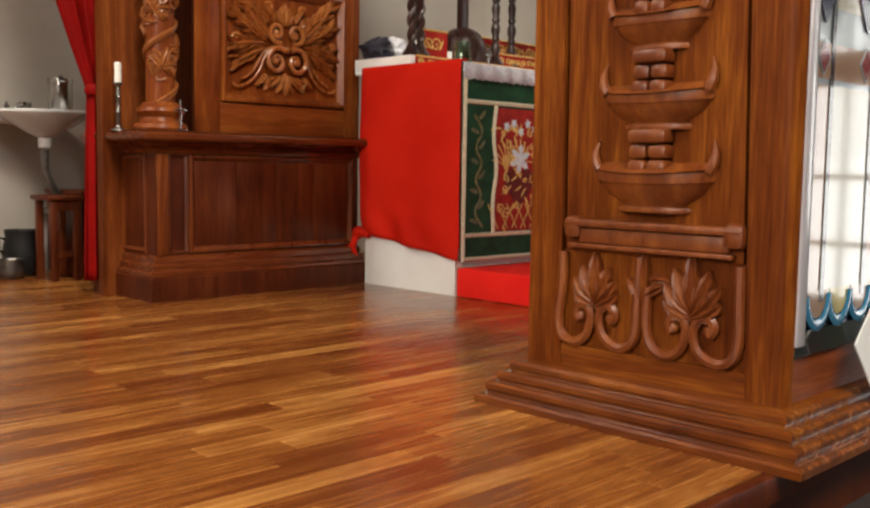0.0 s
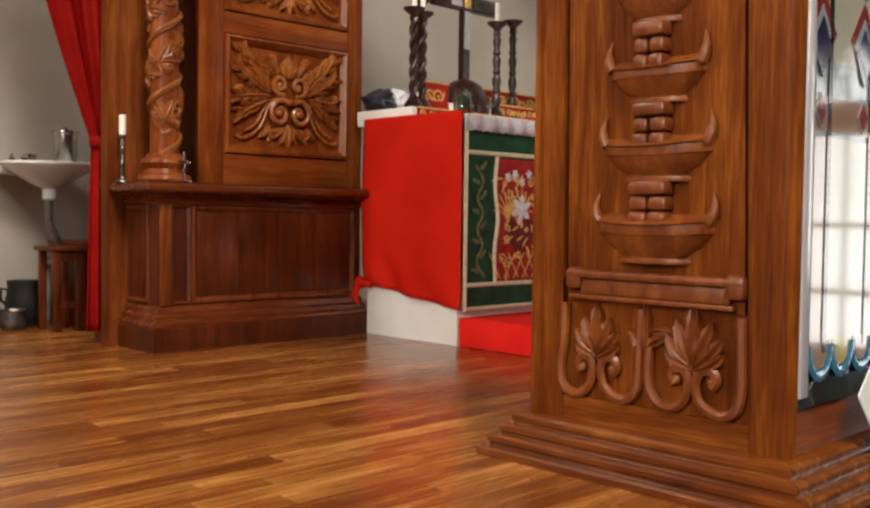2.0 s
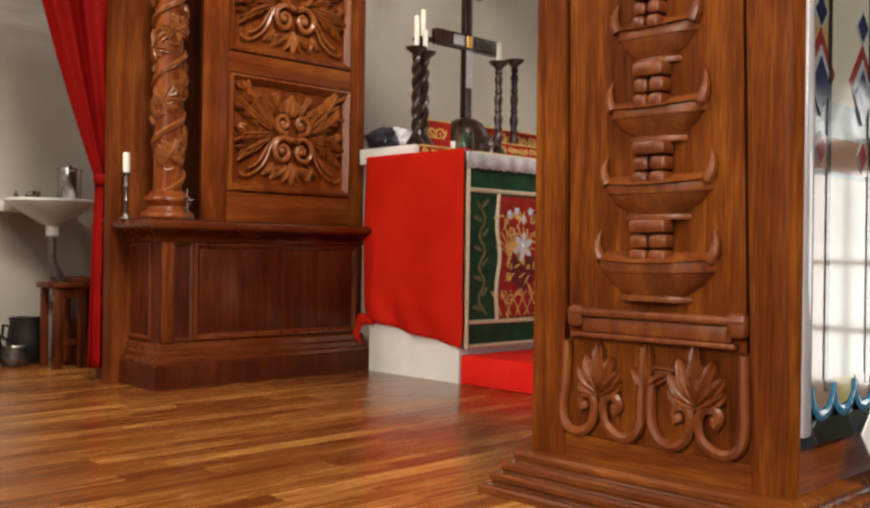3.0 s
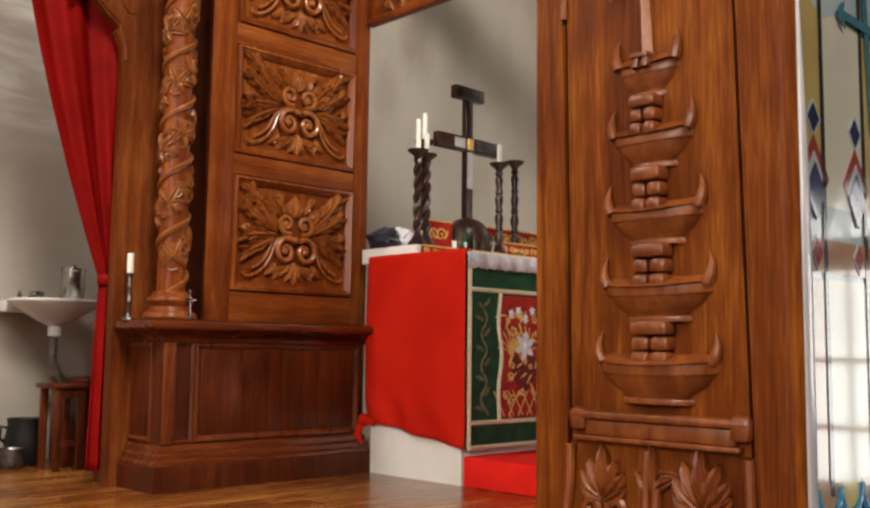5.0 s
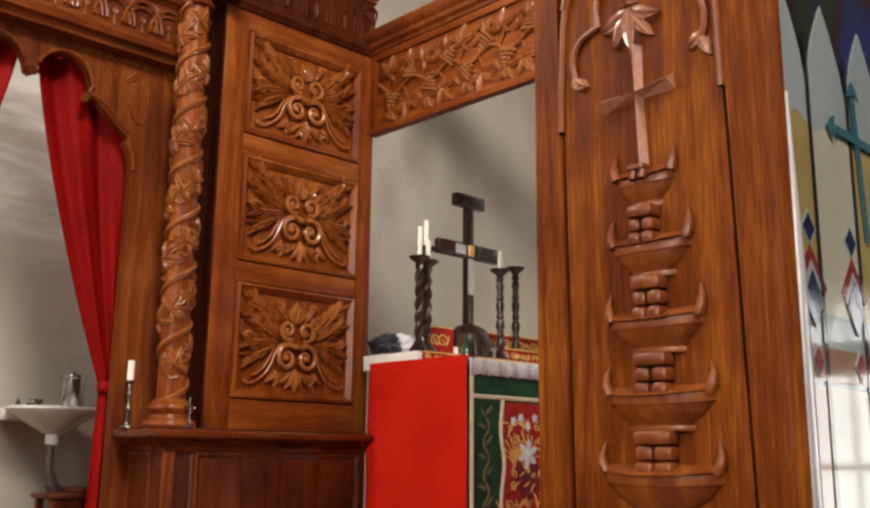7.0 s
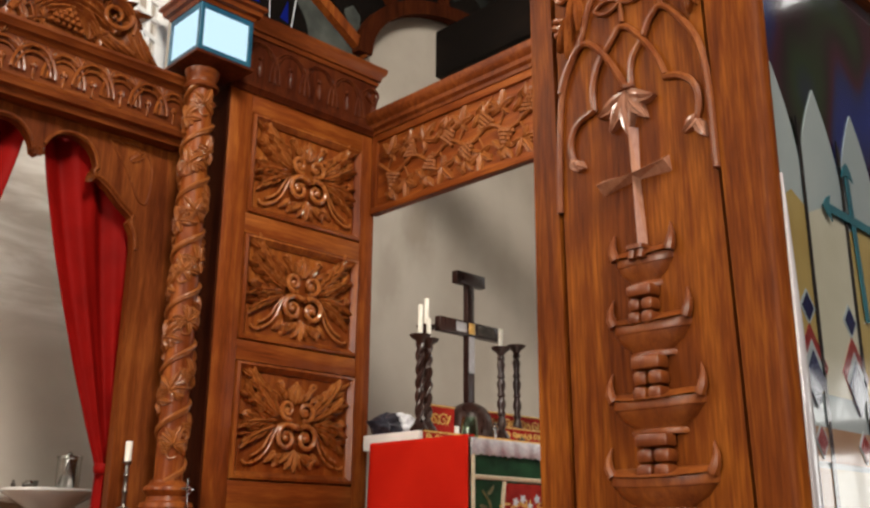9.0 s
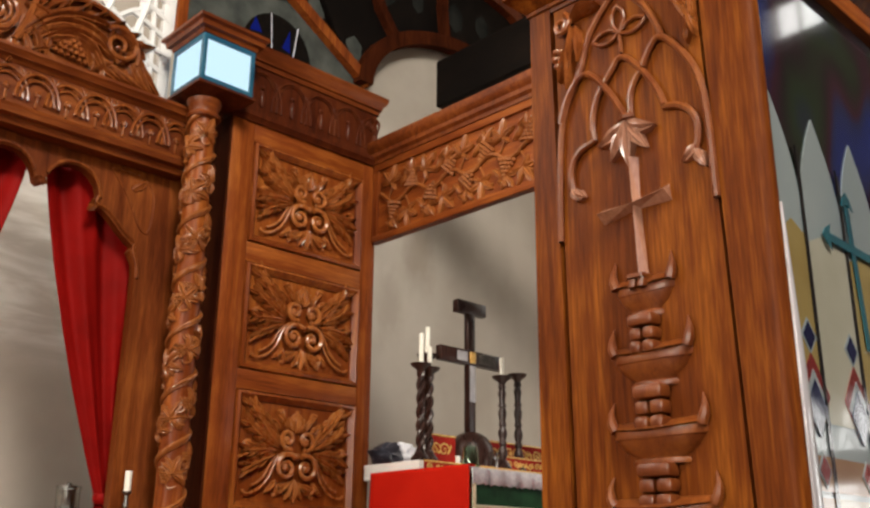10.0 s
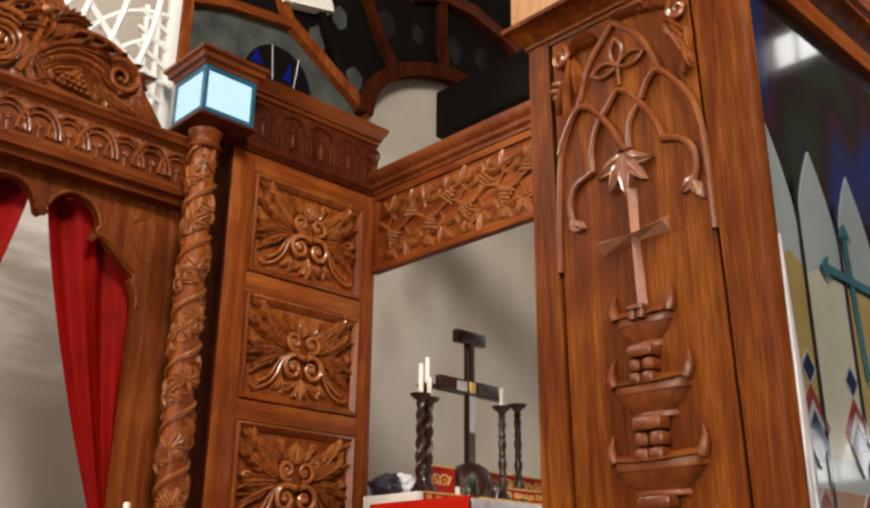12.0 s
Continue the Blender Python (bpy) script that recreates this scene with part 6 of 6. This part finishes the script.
def spandrels():
    """Curling leaves and berries in the corners over the tall arch."""
    bm = bmesh.new()
    scroll(bm, PF, 2.318, 2.100, 0.032, 1.0, -1.4, 0.010, 0.007, 0.022, 18)
    for k in range(4):
        leaf(bm, PF, 2.345 + 0.016 * k, 2.098 + 0.002 * k, 0.80 - 0.17 * k, 0.085 - 0.010 * k, 0.010, 0.034, -0.4, 2, 10)
        leaf(bm, PF, 2.366 - 0.013 * k, 2.078 - 0.020 * k, -1.42 - 0.10 * k, 0.115 - 0.006 * k, 0.011, 0.036, -0.30, 3, 12)
    leaf(bm, PF, 2.350, 2.082, -1.62, 0.19, 0.013, 0.040, -0.15, 4, 16)
    for u, v in ((2.292, 2.025), (2.300, 2.000), (2.286, 2.004), (2.308, 2.020), (2.294, 1.980)):
        ball(bm, PF(u, v, 0.010), 0.011, 8)
    scroll(bm, PF, 2.702, 2.082, 0.028, 2.0, 1.4, 0.009, 0.006, 0.022, 18)
    for k in range(5):
        leaf(bm, PF, 2.650 + 0.014 * k, 2.066 - 0.026 * k, -0.45 - 0.14 * k, 0.085 - 0.004 * k, 0.012, 0.036, -0.55, 3, 11)
        leaf(bm, PF, 2.658 - 0.026 * k, 2.112 + 0.008 * k, 2.30 + 0.16 * k, 0.070 - 0.004 * k, 0.011, 0.036, 0.5, 2, 9)
    leaf(bm, PF, 2.640, 2.085, -0.95, 0.20, 0.014, 0.042, -0.30, 4, 16)
    for k in range(3):
        leaf(bm, PF, 2.728 - 0.004 * k, 2.02 - 0.035 * k, -1.75 - 0.1 * k, 0.07, 0.011, 0.030, 0.3, 2, 9)
    return bm


part("spandrel_leaves", spandrels(), W_REDCARVE, pil, "curling carved leaves and berries")


def lily():
    """The lily that hangs where the arches meet, and the curled tips of the outer arches."""
    bm = bmesh.new()
    for k, (deg, L, bend) in enumerate(((-135, 0.105, -0.75), (-112, 0.112, -0.25), (-90, 0.125, 0.0), (-66, 0.108, 0.3), (-48, 0.095, 0.95))):
        leaf(bm, PF, 2.512, 1.735, math.radians(deg), L, 0.022, 0.034, bend, 1, 11)
    for u, v, deg, L, bend in ((2.334, 1.60, -80, 0.05, 0.9), (2.338, 1.59, -50, 0.045, 0.5), (2.706, 1.61, -120, 0.055, -0.7), (2.704, 1.60, -75, 0.06, 0.3)):
        leaf(bm, PF, u, v, math.radians(deg), L, 0.016, 0.028, bend, 1, 9)
    return bm


part("lily", lily(), P_GLOSS, pil, "varnished carved lily, window sheen put into its paler colour")
bm = bmesh.new()
tube(bm, [PF(2.488, 1.742, 0.012), PF(2.512, 1.746, 0.020), PF(2.538, 1.744, 0.012)], [0.006, 0.010, 0.006], 7)
part("lily_collar", bm, P_CARVE, pil)


def foot_scrolls():
    """Two pairs of hooked scrolls under upright leaves, with a flame-like leaf between the pairs."""
    bm = bmesh.new()
    f = facing((PX + 0.012, 0, 0), (0, -1, 0), (0, 0, 1), (-1, 0, 0))
    for pts in (
        [(2.302, 0.395), (2.300, 0.30), (2.288, 0.23), (2.300, 0.185), (2.340, 0.172), (2.378, 0.195), (2.390, 0.240), (2.380, 0.270), (2.358, 0.272), (2.345, 0.250), (2.358, 0.234)],
        [(2.522, 0.395), (2.516, 0.30), (2.516, 0.23), (2.503, 0.188), (2.466, 0.174), (2.425, 0.195), (2.408, 0.240), (2.420, 0.272), (2.444, 0.275), (2.458, 0.252), (2.444, 0.236)],
        [(2.545, 0.330), (2.540, 0.24), (2.555, 0.192), (2.595, 0.174), (2.635, 0.195), (2.648, 0.240), (2.636, 0.275), (2.612, 0.277), (2.600, 0.252), (2.614, 0.236)],
        [(2.768, 0.395), (2.770, 0.30), (2.772, 0.23), (2.760, 0.188), (2.720, 0.174), (2.674, 0.195), (2.660, 0.240), (2.676, 0.275), (2.702, 0.277), (2.716, 0.254), (2.702, 0.238)],
    ):
        vine(bm, f, pts, 0.0125, 0.010)
        ball(bm, f(pts[-1][0], pts[-1][1] + 0.010, 0.008), 0.014, 9)
    for cu, tip, k in ((2.396, 0.385, 0.92), (2.655, 0.412, 1.08)):
        for deg, L, bend, v0 in ((90, 0.125, 0, 0.285), (122, 0.10, -0.3, 0.282), (58, 0.10, 0.3, 0.282), (148, 0.092, -0.5, 0.276), (32, 0.092, 0.5, 0.276), (168, 0.075, -0.7, 0.270), (12, 0.080, 0.7, 0.270)):
            leaf(bm, f, cu, v0, math.radians(deg), L * k, 0.024, 0.030, bend, 3, 12)
    for deg, L, bend in ((88, 0.125, 0.0), (60, 0.085, -0.9), (112, 0.07, 0.6)):
        leaf(bm, f, 2.528, 0.29, math.radians(deg), L, 0.018, 0.026, bend, 2, 12)
    leaf(bm, f, 2.545, 0.345, 0.4, 0.06, 0.014, 0.024, -0.9, 2, 10)
    return bm


part("foot_scrolls", foot_scrolls(), P_CARVE, pil, "carved scrolls with upright leaves")
CAP = [(-0.04, 2.180), (0.006, 2.180), (0.008, 2.192), (0.018, 2.198), (0.050, 2.232), (0.058, 2.236), (0.058, 2.250), (-0.04, 2.252)]
part("cap_cornice", mould(bmesh.new(), [(0.3, Y1), (PX, Y1), (PX, Y0), (2.2, Y0)], CAP), P_UP, pil)
part("upper_block", block(PX - 0.045, 0.2, -2.80, Y1 + 0.030, 2.2525, 3.0, bev=0.006), W_PALE, pil, "paler teak block above the cap")

# ---- glossy painted panel beside the pillar ----
pan = thing("painted_panel", (0.9, -2.85, 0.2), "glossy painted panel of pointed windows and a blue cross, reflecting daylight", "painting")
PYF = -2.872
part("backboard", block(-0.098, 2.2, PYF + 0.002, PYF + 0.03, 0.21, 2.2), P_CLOUD, pan, "clouded navy painted ground")
pf3 = lambda lvl: facing((0, PYF - 0.0012 * lvl, 0), (1, 0, 0), (0, 0, 1), (0, -1, 0))


def painted(name, outline, mat, lvl):
    return part(name, slab(bmesh.new(), outline, pf3(lvl), 0.003), mat, pan, smooth=0)


def lancet(x0, x1, z0, z1, spring):
    c = (x0 + x1) / 2
    p = [(x0, z0), (x1, z0), (x1, spring)]
    for k in range(1, 8):
        s = k / 8
        p.append((x1 - (x1 - c) * s ** 1.6, spring + (z1 - spring) * s))
    p.append((c, z1))
    for k in range(7, 0, -1):
        s = k / 8
        p.append((x0 + (c - x0) * s ** 1.6, spring + (z1 - spring) * s))
    p.append((x0, spring))
    return p


for k in range(10):
    mid = -0.080 + 0.2165 * k
    x0, x1 = mid - 0.102, mid + 0.102
    first = max(x0, -0.098)
    painted("lancet_light", [(max(u, -0.098), v) for u, v in lancet(x0, x1, 0.32, 1.708, 1.47)], P_PALE, 1)
    painted("ochre_zone", [(first, 0.94), (x1, 0.94), (x1, 1.375), ((first + x1) / 2, 1.40), (first, 1.36)], P_OCHRE if k % 2 == 0 else P_CREAM, 2)
    painted("lower_zone", [(first, 0.32), (x1, 0.32), (x1, 0.78), (first, 0.78)], P_TAN if k % 2 == 0 else P_CREAM, 2)
    c = mid + 0.062
    for zc, hh, ww, mat, lv in ((1.128, 0.042, 0.90, P_PALE, 3), (1.128, 0.033, 0.85, P_NAVY, 4), (1.000, 0.092, 0.78, P_RED, 3), (0.985, 0.070, 0.75, P_PALE, 4), (0.968, 0.064, 0.72, P_NAVY, 5), (0.835, 0.038, 0.80, P_PALE, 5), (0.835, 0.031, 0.80, P_RED, 6)):
        painted("diamond", [(max(c - hh * ww, -0.098), zc), (c, zc - hh), (c + hh * ww, zc), (c, zc + hh)], mat, lv)
    painted("dark_mullion", [(x1 - 0.004, 0.32), (x1 + 0.016, 0.32), (x1 + 0.012, 1.58), (x1 - 0.002, 1.60)], P_BLACK, 4)
for k in range(19):
    u = -0.045 + 0.11 * k
    painted("wave_fill", [(u + 0.055 + 0.050 * math.cos(a), 0.345 - 0.060 * math.sin(a)) for a in [math.pi * i / 8 for i in range(9)]], P_YELLOW if k % 2 else P_TAN, 3)
painted("tan_band", [(-0.098, 0.792), (2.1, 0.792), (2.1, 0.866), (-0.098, 0.866)], P_TAN, 3)
f3 = pf3(5)
bm = bmesh.new()
slab(bm, [(0.284, 1.14), (0.308, 1.14), (0.277, 1.525), (0.255, 1.525)], pf3(7), 0.002)
part("blue_cross_stem", bm, P_TEAL, pan, "teal painted cross", smooth=0)
bm = bmesh.new()
slab(bm, [(0.129, 1.386), (0.42, 1.380), (0.42, 1.402), (0.129, 1.408)], pf3(8), 0.002)
part("blue_cross_arm", bm, P_TEAL, pan, smooth=0)
for cu, cv, a in ((0.129, 1.397, math.pi), (0.42, 1.391, 0.0), (0.266, 1.522, math.pi / 2)):
    bm = bmesh.new()
    tip = [(-0.010, 0.0), (-0.022, 0.034), (0.006, 0.020), (0.024, 0.0), (0.006, -0.020), (-0.022, -0.034)]
    slab(bm, [(cu + u * math.cos(a) - v * math.sin(a), cv + u * math.sin(a) + v * math.cos(a)) for u, v in tip], pf3(9), 0.002)
    part("blue_cross_tip", bm, P_TEAL, pan, smooth=0)
bm = bmesh.new()
for k in range(19):
    u = -0.045 + 0.11 * k
    pts = [f3(u + 0.055 + 0.055 * math.cos(a), 0.335 - 0.065 * math.sin(a), 0) for a in [math.pi * i / 8 for i in range(9)]]
    tube(bm, pts, 0.013, 6, (Vector((0, -1, 0)), 0.25))
part("wave_border", bm, P_WAVE, pan, "blue scalloped wave border")
part("dark_border", block(-0.098, 2.1, PYF - 0.003, PYF, 0.21, 0.262), P_DARK, pan)
# added strip, its paleness is the glare on the varnished return
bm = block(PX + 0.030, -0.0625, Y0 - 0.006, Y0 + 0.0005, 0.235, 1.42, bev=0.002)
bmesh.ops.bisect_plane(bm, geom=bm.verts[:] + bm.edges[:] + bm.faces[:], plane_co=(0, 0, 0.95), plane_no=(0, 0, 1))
for v in bm.verts:  # the painted glare narrows to a point at its upper end
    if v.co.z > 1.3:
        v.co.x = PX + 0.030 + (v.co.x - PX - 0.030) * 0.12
part("edge_glare", bm, EDGE_GLARE, pan, "pale strip painted as window glare on the pillar edge")
plinth = thing("panel_plinth", (1.1, -2.86, 0), "dark teak plinth under the painted panel", "plinth")
part("plinth_board", block(-0.098, 2.2, Y0 + 0.012, Y0 + 0.06, 0.0, 0.209), W_X, plinth)
rail = thing("panel_rail", (1.1, -2.86, 2.2), "carved teak rail above the painted panel", "rail")
part("rail_body", block(-0.06, 2.2, -2.90, -2.80, 2.115, 2.1835, bev=0.006), W_X, rail)
part("rail_upper", mould(bmesh.new(), [(-0.1, -2.80), (2.2, -2.80)], [(0, 2.295), (0.05, 2.295), (0.06, 2.34), (0.10, 2.36), (0.10, 2.40), (0, 2.40)]), W_X, rail)
bm = bmesh.new()
rf = facing((0, -2.80, 0), (1, 0, 0), (0, 0, 1), (0, -1, 0))
slab(bm, [(-0.1, 2.4), (2.2, 2.4), (2.2, 2.75), (-0.1, 2.75)], rf, 0.03)
for k in range(14):
    u = 0.0 + 0.16 * k
    scroll(bm, rf, u, 2.56, 0.06, 1.0, 1.3, 0.012, 0.008, 0.02, 16)
    ivy(bm, rf, u + 0.08, 2.50, 0.07, 1.2, 0.016)
    leaf(bm, rf, u, 2.44, 1.2, 0.12, 0.02, 0.02, 0.4, 3)
part("rail_carving", bm, W_CARVE, rail)
bm = bmesh.new()
slab(bm, [(0.085, 0.225), (0.215, 0.075), (0.335, 0.170), (0.205, 0.320)], facing((0, -2.945, 0), (1, 0, 0), (0, 0.06, 1), (0, -1, 0)), 0.003)
solo("notice_card", bm, PAPER, "white card leaning tilted on the base moulding", "card", smooth=0)


# ---- floor planks ----
def planks():
    """Strip planks along x, each its own board; the far ones are joined."""
    meshes = {}
    rng = random.Random(11)
    pw, count = 0.074, 0
    far = bmesh.new()
    y = -2.884
    while y < 1.54:
        x = -4.2 + rng.uniform(-0.8, 0)
        while x < 4.55:
            L = rng.choice((0.5, 0.62, 0.75, 0.9, 1.05))
            x0, x1 = max(x, -4.2), min(x + L, 4.58)
            if x1 - x0 > 0.06:
                if count < 300 and -1.9 < x0 and x1 < 2.2 and y < 0.9:
                    key = round(L, 2)
                    if key not in meshes:
                        b = block(0, L - 0.0018, 0, pw - 0.0016, -0.012, 0.0, bev=0.0012)
                        meshes[key] = finish(b, W_PLANK, 0)
                    ob = new("plank", meshes[key])
                    ob.parent = sub
                    ob.location = (x0, y, rng.uniform(-0.0006, 0.0))
                    count += 1
                else:
                    box(far, x0, x1 - 0.0018, y, y + pw - 0.0016, -0.012, rng.uniform(-0.0006, 0.0))
            x += L
        y += pw
    ob = new("distant_planks", finish(far, W_PLANK_FAR, 0))
    ob.parent = sub
    tagged(ob, "joined strip planks", kind="stuff")


W_PLANK_FAR = W_PLANK.copy()
W_PLANK_FAR.name = "oiled_floor_plank_joined"
nt = W_PLANK_FAR.node_tree
geo = nt.nodes.new("ShaderNodeNewGeometry")
for link in list(nt.links):
    if link.from_node.type == "OBJECT_INFO":
        to = link.to_socket
        nt.links.remove(link)
        nt.links.new(geo.outputs["Random Per Island"], to)
planks()
